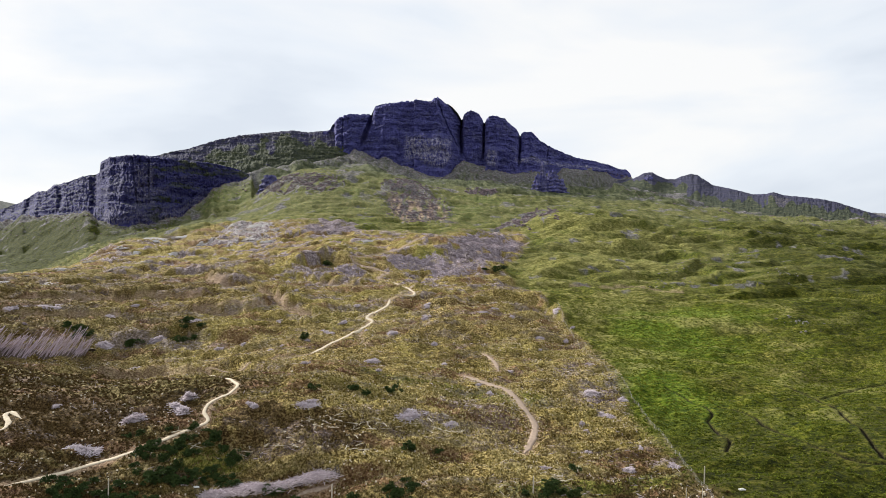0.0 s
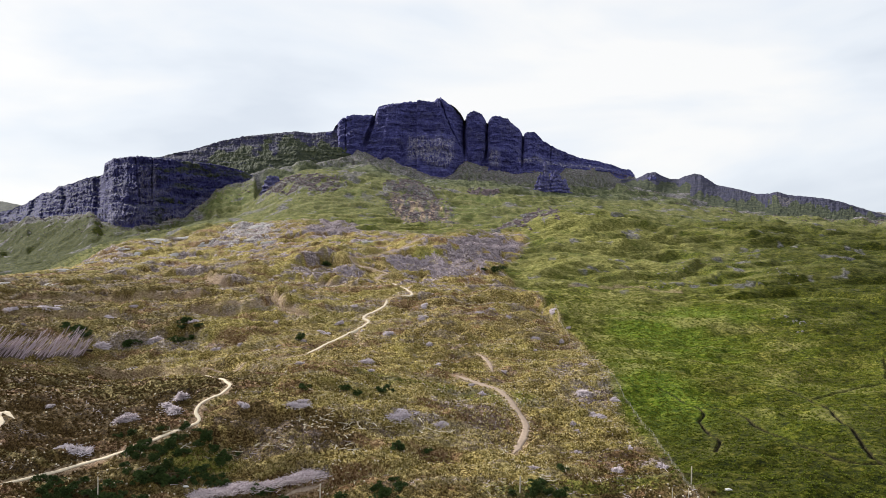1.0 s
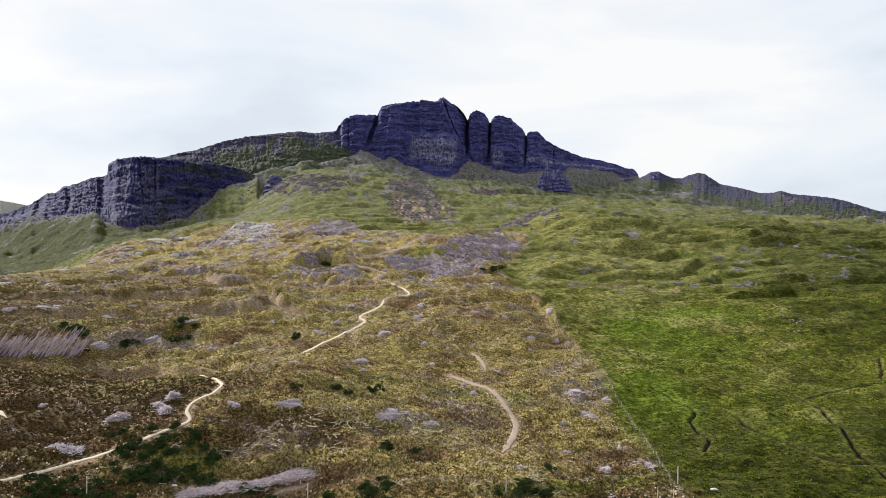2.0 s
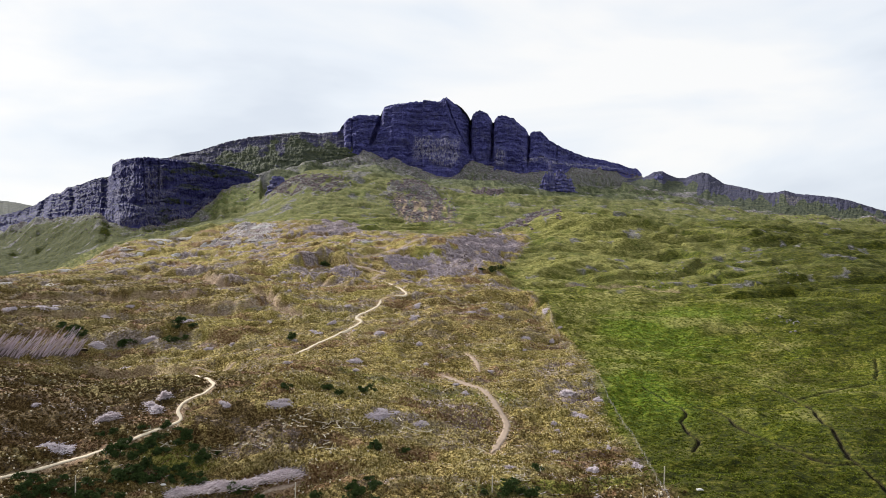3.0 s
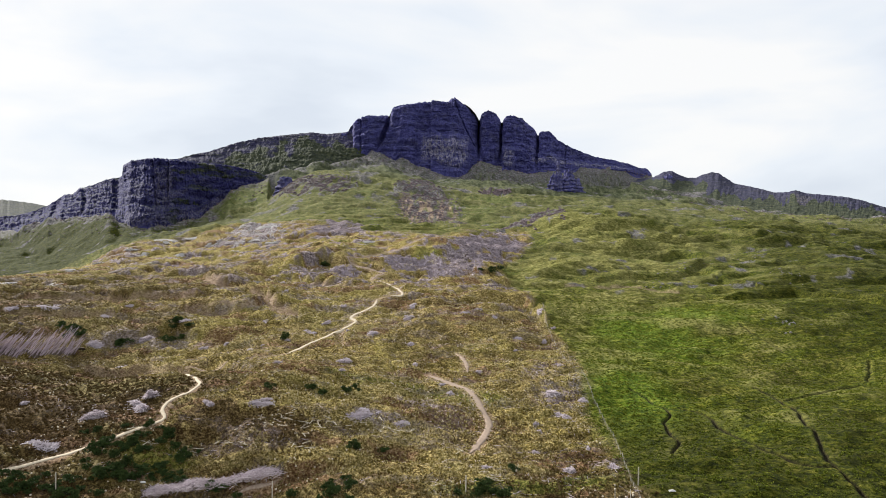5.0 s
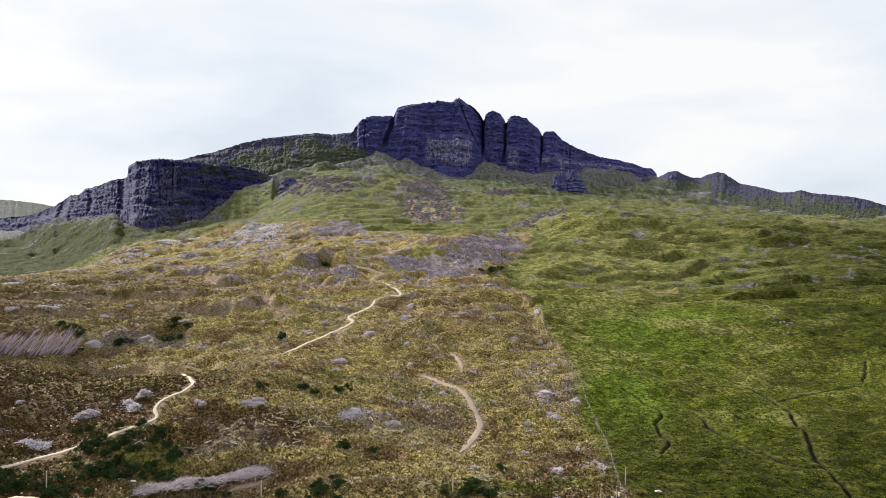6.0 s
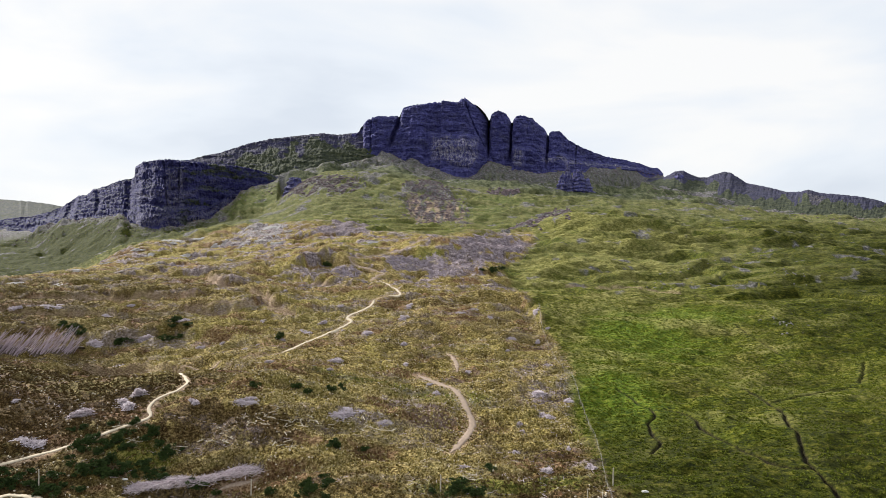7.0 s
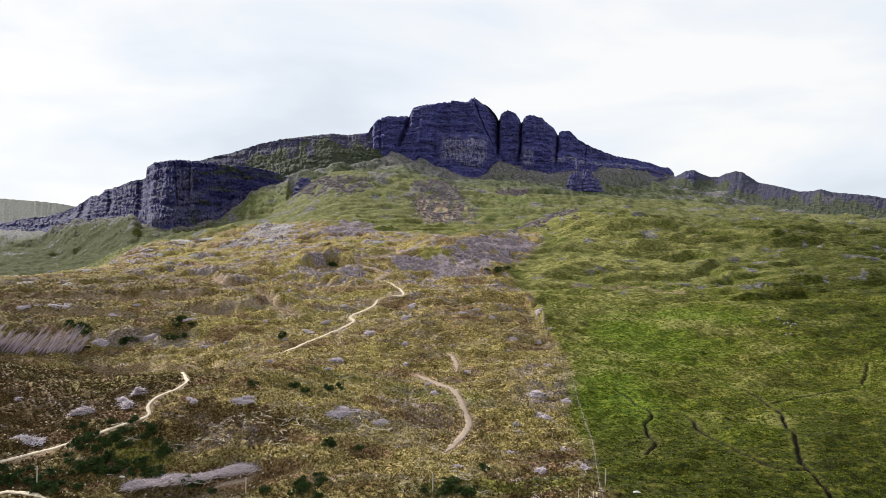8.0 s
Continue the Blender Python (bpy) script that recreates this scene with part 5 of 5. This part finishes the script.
def windrow(label, line, wide, tall, seed, count=900):
    r = np.random.default_rng(seed)
    mid = curved(line, 0.5)
    thick = np.clip(0.55 + 1.3 * fractal(np.arange(len(mid)) / 11, np.arange(len(mid)) * 0, seed, 3), 0.12, 1.3)
    pick = r.choice(len(mid), count, p=thick / thick.sum())
    along = np.gradient(mid, axis=0)
    v, f = sticks(r, count, (0, 0, 0), (wide / 3.0, wide / 3.0), 3.2, 0.062, tall * 1.5, float(np.arctan2(along[len(mid) // 2, 1], along[len(mid) // 2, 0])), 0.55)
    v = v.reshape(count, 6, 3)
    spot = mid[pick]
    v[:, :, :2] *= (0.6 + 0.5 * thick[pick])[:, None, None]
    v[:, :, 2] *= (0.5 + 0.7 * thick[pick])[:, None]
    v[:, :, :2] += spot[:, None]
    v[:, :, 2] += (height(spot[:, 0], spot[:, 1]) + 0.1)[:, None]
    base = new("brash_windrow")
    put("brush_tangle", mesh_of("brush_tangle", v.reshape(-1, 3), f), DEAD_WOOD, base)
    side = np.stack([along[:, 1], -along[:, 0]], -1) / (np.linalg.norm(along, axis=1)[:, None] + 1e-9)
    rows = []
    run = np.arange(len(mid))
    for k, lift in ((-1, -0.6), (-0.5, 0.02), (0, 0.16), (0.5, 0.02), (1, -0.6)):
        p = mid + side * (k * wide / 3.4 * (1 + 0.4 * fractal(run / 9, run * 0 + k, seed, 3)))[:, None]
        rows.append(np.column_stack([p, height(p[:, 0], p[:, 1]) + lift * tall * np.sin(np.linspace(0.15, 2.99, len(mid)))]))
    # bed coloured as dark bark, standing in for shade between the sticks
    put("litter_bed", mesh_of("litter_bed", np.vstack(rows), sheet_faces(5, len(mid)), True), BARK, base)
    tagged(base, label, "brash windrow")


windrow("long windrow of bleached branches beside the earth track", [(-65.6, 186.5), (-57.9, 189.1), (-49.5, 190.3), (-42.8, 192.1), (-37.0, 194.3), (-29.2, 196.0)], 6.0, 0.75, 3, 3000)


# ---- log stack ----
def log_mesh(seed, sides=6):
    r = np.random.default_rng(seed)
    bm = bmesh.new()
    rings = []
    for k in range(4):
        f = k / 3
        rad = 0.5 * (1.0 - 0.45 * f)
        rings.append([bm.verts.new((rad * math.cos(6.2832 * s / sides) + 0.3 * r.normal() * f, rad * math.sin(6.2832 * s / sides), f)) for s in range(sides)])
    for a, b in zip(rings, rings[1:]):
        for s in range(sides):
            bm.faces.new((a[s], a[(s + 1) % sides], b[(s + 1) % sides], b[s]))
    bm.faces.new(rings[0][::-1])
    bm.faces.new(rings[-1])
    me = bpy.data.meshes.new("log")
    bm.to_mesh(me)
    bm.free()
    me.materials.append(STACKED_LOG)
    return me


def log_stack(line):
    """Poles laid side by side down a bank, with ragged ends."""
    r = np.random.default_rng(12)
    logs = [log_mesh(30 + k) for k in range(6)]
    mid = curved(line, 0.5)
    base = new("log_stack")
    for k in range(290):
        p = mid[int(r.integers(0, len(mid)))] + np.array([r.normal(0, 0.7), abs(r.normal(0, 3.2))])
        tall = r.uniform(6.0, 11.5)
        ob = new("log", logs[k % 6])
        ob.parent = base
        z = float(height(p[0], p[1]))
        lean = r.normal(-0.40, 0.30)
        ob.location = (p[0], p[1], z + 0.1 + r.uniform(0, 0.5) + max(0.0, 0.5 * (p[1] - np.interp(p[0], mid[:, 0], mid[:, 1]))))
        d = Vector((0.22 + 0.4 * (lean + 0.4), 0.66, 0.70 + r.normal(0, 0.08))).normalized()
        ob.rotation_euler = d.to_track_quat("Z", "Y").to_euler()
        w = r.uniform(0.16, 0.32)
        ob.scale = (w, w, tall)
    rows = []
    for back, lift in ((-0.6, -0.8), (0.4, -0.1), (3.5, 1.5), (6.5, 3.2), (9.5, 2.8), (13.0, -1.5)):
        p = mid + np.array([0.25 * back, back])
        rows.append(np.column_stack([p, height(mid[:, 0], mid[:, 1]) + lift]))
    # bark colour paints the shade seen in the gaps between logs
    put("earth_bank", mesh_of("earth_bank", np.vstack(rows), sheet_faces(6, len(mid)), True), BARK, base, "bank under the logs, coloured dark for the gaps between them")
    tagged(base, "broad stack of bleached grey logs leaning on a bank", "log stack")


log_stack([(-209.3, 306.0), (-207.6, 318.5), (-198.8, 321.8), (-191.2, 327.3), (-177.5, 335.2)])


# ---- slopes of felled timber, far up the hill ----
def felled_slope(name, ring, count, seed, material):
    r = np.random.default_rng(seed)
    p = np.array(ring)
    x, y = r.uniform(p[:, 0].min(), p[:, 0].max(), count * 4), r.uniform(p[:, 1].min(), p[:, 1].max(), count * 4)
    keep = np.flatnonzero(inside(x + 30 * fractal(x / 18, y / 24, 4, 4, 0.6), y + 45 * fractal(x / 18, y / 24, 4, 4, 0.6), ring) & (fractal(x / 14, y / 22, 63, 4) > -0.3))[:count]
    x, y = x[keep], y[keep]
    v, f = sticks(r, len(x), (0, 0, 0.2), (0.4, 0.4), 6.5, 0.15, 0.5, -1.15, 0.5, 0.10)
    v = v.reshape(len(x), 6, 3)
    at = v[:, :, :2] + np.stack([x, y], -1)[:, None]
    v[:, :, :2] = at
    v[:, :, 2] += height(at[:, :, 0].ravel(), at[:, :, 1].ravel()).reshape(len(x), 6)
    tagged(put(name, mesh_of(name, v.reshape(-1, 3), f), material), "grey felled timber and brash covering the slope", "felled timber", kind="stuff")


for k, ring in enumerate(BRASH_SLOPES):
    felled_slope("felled_timber", ring, (4600, 2200, 900, 1800, 1600)[k], 20 + k, PALE_BRASH if k == 4 else GREY_TIMBER)


def loose_brash(rng, count):
    """Single sticks strewn over the felled ground."""
    x, y = scatter(rng, count, 170, 620)
    keep = (felled_at(x, y) > 0.6) & clear_of(x, y) & (fractal(x / 30, y / 8, 61, 5, 0.62) > 0.06 + 0.2 * shade_cover(x, y) - 0.22 * smooth(0.05, 0.11, (x - 21) / y) * (1 - smooth(300, 380, y)))
    x, y = x[keep], y[keep]
    v, f = sticks(rng, len(x), (0, 0, 0.12), (0.3, 0.3), 2.6, 0.07, 0.35)
    v = v.reshape(len(x), 6, 3)
    v[:, :, :2] += np.stack([x, y], -1)[:, None]
    v[:, :, 2] += height(x, y)[:, None]
    tagged(put("loose_brash", mesh_of("loose_brash", v.reshape(-1, 3), f), DEAD_WOOD), "bleached sticks strewn over the felled ground", "brash", kind="stuff")


def stumps(rng, count):
    x, y = scatter(rng, count, 170, 560)
    keep = (felled_at(x, y) > 0.6) & clear_of(x, y) & (fractal(x / 40, y / 25, 27, 3) > -0.05)
    x, y = x[keep], y[keep]
    n, sides = len(x), 6
    z = height(x, y) - 0.1
    rad, tall = rng.uniform(0.13, 0.27, n), rng.uniform(0.2, 0.45, n)
    verts = np.zeros((n, 2 * sides + 1, 3))
    for s in range(sides):
        c, d = math.cos(6.2832 * s / sides), math.sin(6.2832 * s / sides)
        verts[:, s] = np.stack([x + 1.4 * rad * c, y + 1.4 * rad * d, z], -1)
        verts[:, sides + s] = np.stack([x + rad * c, y + rad * d, z + tall], -1)
    verts[:, -1] = np.stack([x, y, z + tall + 0.04], -1)
    f = []
    for s in range(sides):
        t = (s + 1) % sides
        f += [(s, t, sides + t), (s, sides + t, sides + s), (sides + s, sides + t, 2 * sides)]
    faces = (np.arange(n)[:, None, None] * (2 * sides + 1) + np.array(f)[None]).reshape(-1, 3)
    tagged(put("tree_stumps", mesh_of("tree_stumps", verts.reshape(-1, 3), faces), STUMP_WOOD), "pale weathered tree stumps dotted over felled ground", "stumps", kind="stuff")


loose_brash(np.random.default_rng(31), 40000)
stumps(np.random.default_rng(32), 16000)


def boulders(name, label, x, y, lo, hi, material, rng):
    n = len(x)
    ico = np.array([(0, 0, 1), (0.9, 0, 0.45), (0.28, 0.85, 0.45), (-0.72, 0.53, 0.45), (-0.72, -0.53, 0.45), (0.28, -0.85, 0.45),
                    (0.72, 0.53, -0.45), (-0.28, 0.85, -0.45), (-0.9, 0, -0.45), (-0.28, -0.85, -0.45), (0.72, -0.53, -0.45)])
    f = np.array([(0, 1, 2), (0, 2, 3), (0, 3, 4), (0, 4, 5), (0, 5, 1), (1, 6, 2), (2, 7, 3), (3, 8, 4), (4, 9, 5), (5, 10, 1),
                  (2, 6, 7), (3, 7, 8), (4, 8, 9), (5, 9, 10), (1, 10, 6)])
    size = lo * (hi / lo) ** (rng.uniform(0, 1, n) ** 2.2)
    v = ico[None] * (1 + rng.uniform(-0.35, 0.35, (n, 11, 3))) * size[:, None, None] * np.array([1.2, 1.0, 0.8])
    v += np.stack([x, y, height(x, y) + 0.15 * size], -1)[:, None]
    faces = (np.arange(n)[:, None, None] * 11 + f[None]).reshape(-1, 3)
    tagged(put(name, mesh_of(name, v.reshape(-1, 3), faces), material), label, "boulders", kind="stuff")


def scree(rng):
    xs, ys = [], []
    for ring in SCREE_FANS:
        p = np.array(ring)
        x, y = rng.uniform(p[:, 0].min(), p[:, 0].max(), 8000), rng.uniform(p[:, 1].min(), p[:, 1].max(), 8000)
        k = inside(x + 30 * fractal(x / 20, y / 20, 5, 3), y + 40 * fractal(x / 20, y / 20, 6, 3), ring) & (fractal(x / 12, y / 45, 98, 4) > -0.15)
        xs.append(x[k]), ys.append(y[k])
    for foot, n in ((MAIN_FOOT, 2200), (LEFT_FOOT, 1200), (RIDGE_FOOT, 500)):
        u = rng.uniform(foot[0][0], foot[-1][0], n)
        yf, _ = foot_at(foot, u)
        y = yf - 90 * rng.uniform(0, 1, n) ** 2
        xs.append(u * y), ys.append(y)
    boulders("scree_boulders", "broken grey and brown scree below the cliffs", np.concatenate(xs), np.concatenate(ys), 0.4, 1.8, SCREE, rng)


scree(np.random.default_rng(44))


def moor_stones(rng):
    xs, ys = [], []
    for x, y in [(181.7, 540.9), (196.6, 571.1), (209.9, 583.7), (175.8, 538.7), (225.6, 609.6), (264.8, 629.0), (271.8, 615.2), (263.4, 536.5), (268.8, 534.3), (156.8, 516.0), (188.7, 367.2), (152.5, 932.2)]:
        n = 34
        xs.append(x + rng.normal(0, 0.012 * y, n)), ys.append(y + rng.normal(0, 0.022 * y, n))
    boulders("moor_boulders", "pale grey boulders scattered on the moor", np.concatenate(xs), np.concatenate(ys), 0.22, 0.85, MOOR_STONE, rng)


MOOR_STONE = speckled("grey_moor_stone", (0.10, 0.095, 0.085), (0.32, 0.30, 0.27), 0.8)
moor_stones(np.random.default_rng(46))


# ---- shrubs ----
def shrub_parts(seed, lobes=11, sprigs=60):
    """A young conifer bush: short stems and a crown of many small sprigs, one metre tall."""
    r = np.random.default_rng(seed)
    v, f = sticks(r, 9, (0, 0, 0.25), (0.12, 0.12), 0.6, 0.03, 0.1)
    stems = mesh_of("stem", v, f)
    verts, tall = [], 1.0
    for k in range(lobes):
        c = np.array([r.normal(0, 0.36), r.normal(0, 0.36), r.uniform(0.15, 0.8)])
        rad = r.uniform(0.13, 0.3)
        d = r.normal(0, 1, (sprigs, 3))
        d /= np.linalg.norm(d, axis=1)[:, None]
        p = c + d * rad * r.uniform(0.55, 1.1, (sprigs, 1))
        t = np.cross(d, r.normal(0, 1, (sprigs, 3)))
        t /= np.linalg.norm(t, axis=1)[:, None] + 1e-9
        long, w = r.uniform(0.10, 0.22, (sprigs, 1)), 0.055
        verts.append(np.stack([p - t * w, p + t * w, p + d * long + [0, 0, 0.05]], 1))
        e = np.cross(d, t)
        verts.append(np.stack([p - e * w, p + e * w, p + d * long + [0, 0, 0.03]], 1))
    verts = np.concatenate(verts).reshape(-1, 3)
    verts[:, 2] = np.maximum(verts[:, 2], -0.1)
    crown = mesh_of("crown", verts, np.arange(len(verts)).reshape(-1, 3))
    stems.materials.append(BARK)
    crown.materials.append(NEEDLES)
    return stems, crown


SHRUB_KINDS = [shrub_parts(200 + k) for k in range(6)]
SHRUBS_LOW = [(-85.5, 196.2), (-84.5, 199.1), (-79.2, 193.9), (-77.8, 197.7), (-76.9, 201.1), (-76.2, 205.3), (-71.0, 199.6), (-69.9, 204.8), 
    (-69.0, 206.9), (-65.6, 205.0), (-74.7, 193.2), (-77.0, 189.5), (-79.5, 186.5), (-69.8, 193.3), (-66.0, 196.0), (-61.8, 193.9), 
    (-57.7, 192.0), (-70.8, 190.1), (-74.2, 188.7), (-61.3, 200.9), (-66.6, 191.7), (-101.9, 179.1), (-97.6, 178.6), (-95.8, 181.7), 
    (-90.8, 180.1), (-84.8, 179.2), (-99.1, 172.8), (-14.7, 187.8), (-10.8, 183.7), (-8.4, 187.9), (-11.7, 181.8), (28.8, 181.0), 
    (31.7, 179.8), (33.7, 175.9), (27.3, 179.7), (37.0, 193.5), (-30.2, 233.7), (-26.0, 232.5), (-17.2, 244.7)]
SHRUBS_HIGH = [(-17.9, 234.5), (-14.5, 238.0), (-42.8, 226.3), (-0.9, 205.9), (-9.9, 203.2), (-9.0, 202.8), (-139.0, 369.0), (-130.8, 360.7), 
    (-129.7, 369.2), (-137.9, 372.3), (-192.9, 364.0), (-188.9, 352.0), (-186.0, 357.5), (-200.9, 366.9), (-159.8, 357.3), (-163.2, 354.8), 
    (-137.2, 357.9), (-82.7, 208.8), (-76.1, 209.9), (-91.0, 206.6), (-94.5, 206.4), (-45.4, 189.3), (-39.9, 187.3), (-48.1, 190.2), 
    (-67.8, 335.5), (39.2, 521.2), (46.3, 535.0), (30.7, 520.4), (-88.6, 523.3), (-76.1, 180.1), (-81.8, 182.1), (-80.9, 177.6), 
    (-101.9, 186.3), (-95.3, 183.6), (-101.4, 180.8), (-94.6, 187.6), (-88.3, 181.1), (-96.6, 180.5), (-86.5, 184.7), (-106.0, 185.2)]
SHRUBS = (*SHRUBS_LOW, *SHRUBS_HIGH)
r = np.random.default_rng(77)
THICKET = [(x + r.normal(0, 3.5), y + r.normal(0, 2.5)) for x, y in SHRUBS[:32] for _ in range(2)]
for k, (x, y) in enumerate((*SHRUBS, *THICKET)):
    base = new("shrub")
    stems, crown = SHRUB_KINDS[k % 6]
    put("stem", stems, BARK, base)
    put("crown", crown, NEEDLES, base)
    s = r.uniform(1.2, 2.5) if y < 260 else r.uniform(2.0, 3.8)
    s *= 0.7 if k >= len(SHRUBS) else 1.0
    base.location = (x, y, float(height(x, y)) - 0.1)
    base.scale = (s * r.uniform(1.2, 1.8), s * r.uniform(1.0, 1.5), s * r.uniform(0.8, 1.25))
    base.rotation_euler = (0, 0, r.uniform(0, 6.28))
    tagged(base, "dark green bushy young conifer on the felled slope", "shrub", "shrubs on the slope")


# ---- fallen branches ----
def branch_mesh(seed):
    r = np.random.default_rng(seed)
    bm = bmesh.new()

    def limb(p, d, long, rad, depth):
        rings, steps = [], 5
        for k in range(steps):
            f = k / (steps - 1)
            q = p + d * long * f + Vector((r.normal(), r.normal(), 0.4 * r.normal())) * 0.05 * long * f
            side = d.orthogonal().normalized()
            up = d.cross(side)
            w = rad * (1 - 0.75 * f)
            rings.append([bm.verts.new(q + side * (w * math.cos(t)) + up * (w * math.sin(t))) for t in (0, 1.57, 3.14, 4.71)])
            if depth and k in (1, 2, 3):
                limb(q, (d + Vector((r.normal(), r.normal(), 0.3 * abs(r.normal()))) * 0.7).normalized(), long * r.uniform(0.3, 0.5), w * 0.6, depth - 1)
        for a, b in zip(rings, rings[1:]):
            for s in range(4):
                bm.faces.new((a[s], a[(s + 1) % 4], b[(s + 1) % 4], b[s]))
        bm.faces.new(rings[-1])

    limb(Vector((-0.5, 0, 0.05)), Vector((1, 0, 0.16)).normalized(), 1.0, 0.042, 1)
    me = bpy.data.meshes.new("fallen_branch")
    bm.to_mesh(me)
    bm.free()
    me.materials.append(WHITE_WOOD)
    return me


BRANCH_KINDS = [branch_mesh(300 + k) for k in range(6)]
BRANCHES = [(-34.9, 214.0), (-32.7, 212.3), (-32.3, 214.3), (-23.3, 214.6), (-20.6, 214.4), (-46.0, 206.3), (-44.1, 203.1), (-49.4, 206.0), 
    (-25.9, 206.0), (-24.2, 203.8), (-22.9, 202.3), (-12.2, 215.9), (-16.2, 215.3), (-26.2, 211.2), (-74.9, 204.4), (-73.7, 203.5), 
    (-59.0, 203.6), (-40.7, 212.2), (-2.0, 216.5), (0.9, 214.7), (21.4, 206.3), (32.7, 183.7), (32.3, 190.1), (30.5, 184.9), (-32.6, 208.4), 
    (-17.7, 213.2), (-4.2, 220.0), (6.0, 219.2), (-52.8, 205.7), (4.1, 220.0)]
for k, (x, y) in enumerate((*BRANCHES, *[(x + r.normal(0, 3.0), y + r.normal(0, 2.4)) for x, y in BRANCHES for _ in range(2)])):
    ob = new("fallen_branch", BRANCH_KINDS[k % 6])
    s = r.uniform(1.8, 4.2)
    ob.location, ob.scale = (x, y, float(height(x, y)) + 0.25), (s, s, s)
    ob.rotation_euler = (0, 0, r.uniform(0, 6.28))
    tagged(ob, "pale stripped fallen branch lying on brown litter", "branch", "fallen branches")


# ---- poles and fence ----
def post_mesh(name, rad, tall, sides=8):
    bm = bmesh.new()
    rings = []
    for z, w in ((-0.5, 1.05), (tall * 0.5, 1.0), (tall - 0.08, 0.92), (tall, 0.7)):
        rings.append([bm.verts.new((rad * w * math.cos(6.2832 * s / sides), rad * w * math.sin(6.2832 * s / sides), z)) for s in range(sides)])
    for a, b in zip(rings, rings[1:]):
        for s in range(sides):
            bm.faces.new((a[s], a[(s + 1) % sides], b[(s + 1) % sides], b[s]))
    bm.faces.new(rings[-1])
    me = bpy.data.meshes.new(name)
    bm.to_mesh(me)
    bm.free()
    me.materials.append(POST_WOOD)
    return me


for x, y, tall in (*[(-87.3, 179.6, 5.6), (-30.0, 187.1, 4.6), (24.0, 180.3, 4.4), (69.8, 182.9, 4.8)], *[(61.8, 173.8, 2.6), (65.4, 172.5, 2.6), (69.1, 169.0, 2.5)]):
    ob = new("wooden_post", post_mesh("wooden_post", 0.17 if tall > 3.5 else 0.1, tall))
    ob.location = (x, y, float(height(x, y)))
    ob.rotation_euler = (0.01, 0.015, 0)
    tagged(ob, "tall weathered wooden post standing in rough grass" if tall > 3.5 else "short grey wooden post in grass", "post", "wooden posts")


def fence(line):
    base = new("wire_fence")
    mid = curved(line, 1.0)
    gap = np.r_[0, np.cumsum(np.linalg.norm(np.diff(mid, axis=0), axis=1))]
    stops = np.arange(0, gap[-1], 4.5)
    px, py = np.interp(stops, gap, mid[:, 0]), np.interp(stops, gap, mid[:, 1])
    pz = height(px, py)
    me = post_mesh("fence_post", 0.05, 1.25, 6)
    for x, y, z in zip(px, py, pz):
        ob = new("fence_post", me)
        ob.parent, ob.location = base, (x, y, z)
    for up in (0.35, 0.75, 1.2):
        rows = []
        for dx, dz in ((0, 0.02), (-0.016, -0.01), (0.016, -0.01)):
            rows.append(np.column_stack([px + dx, py, pz + up + dz]))
        put("wire", mesh_of("wire", np.vstack(rows), sheet_faces(3, len(px))), WIRE, base, "thin galvanised wire")
    tagged(base, "thin wire fence on wooden posts along the moor edge", "fence")


fence(FENCE_LINE)


def pale_stone(x, y, size, seed):
    bm = bmesh.new()
    bmesh.ops.create_icosphere(bm, subdivisions=2, radius=0.5)
    for v in bm.verts:
        v.co *= 1 + 0.35 * noise.noise(v.co * 2.3 + Vector((seed, 0, 0)))
        v.co.z = max(v.co.z, -0.2)
    me = bpy.data.meshes.new("pale_boulder")
    bm.to_mesh(me)
    bm.free()
    me.materials.append(PALE_STONE)
    ob = new("pale_boulder", me)
    ob.location, ob.scale = (x, y, float(height(x, y)) + 0.12), size
    tagged(ob, "bright pale boulder lying in the grass", "boulder", "pale boulders")


for k, (x, y) in enumerate([(76.4, 174.9), (-67.5, 188.3)]):
    pale_stone(x, y, (1.9, 0.8, 0.7), 3 + 5 * k)
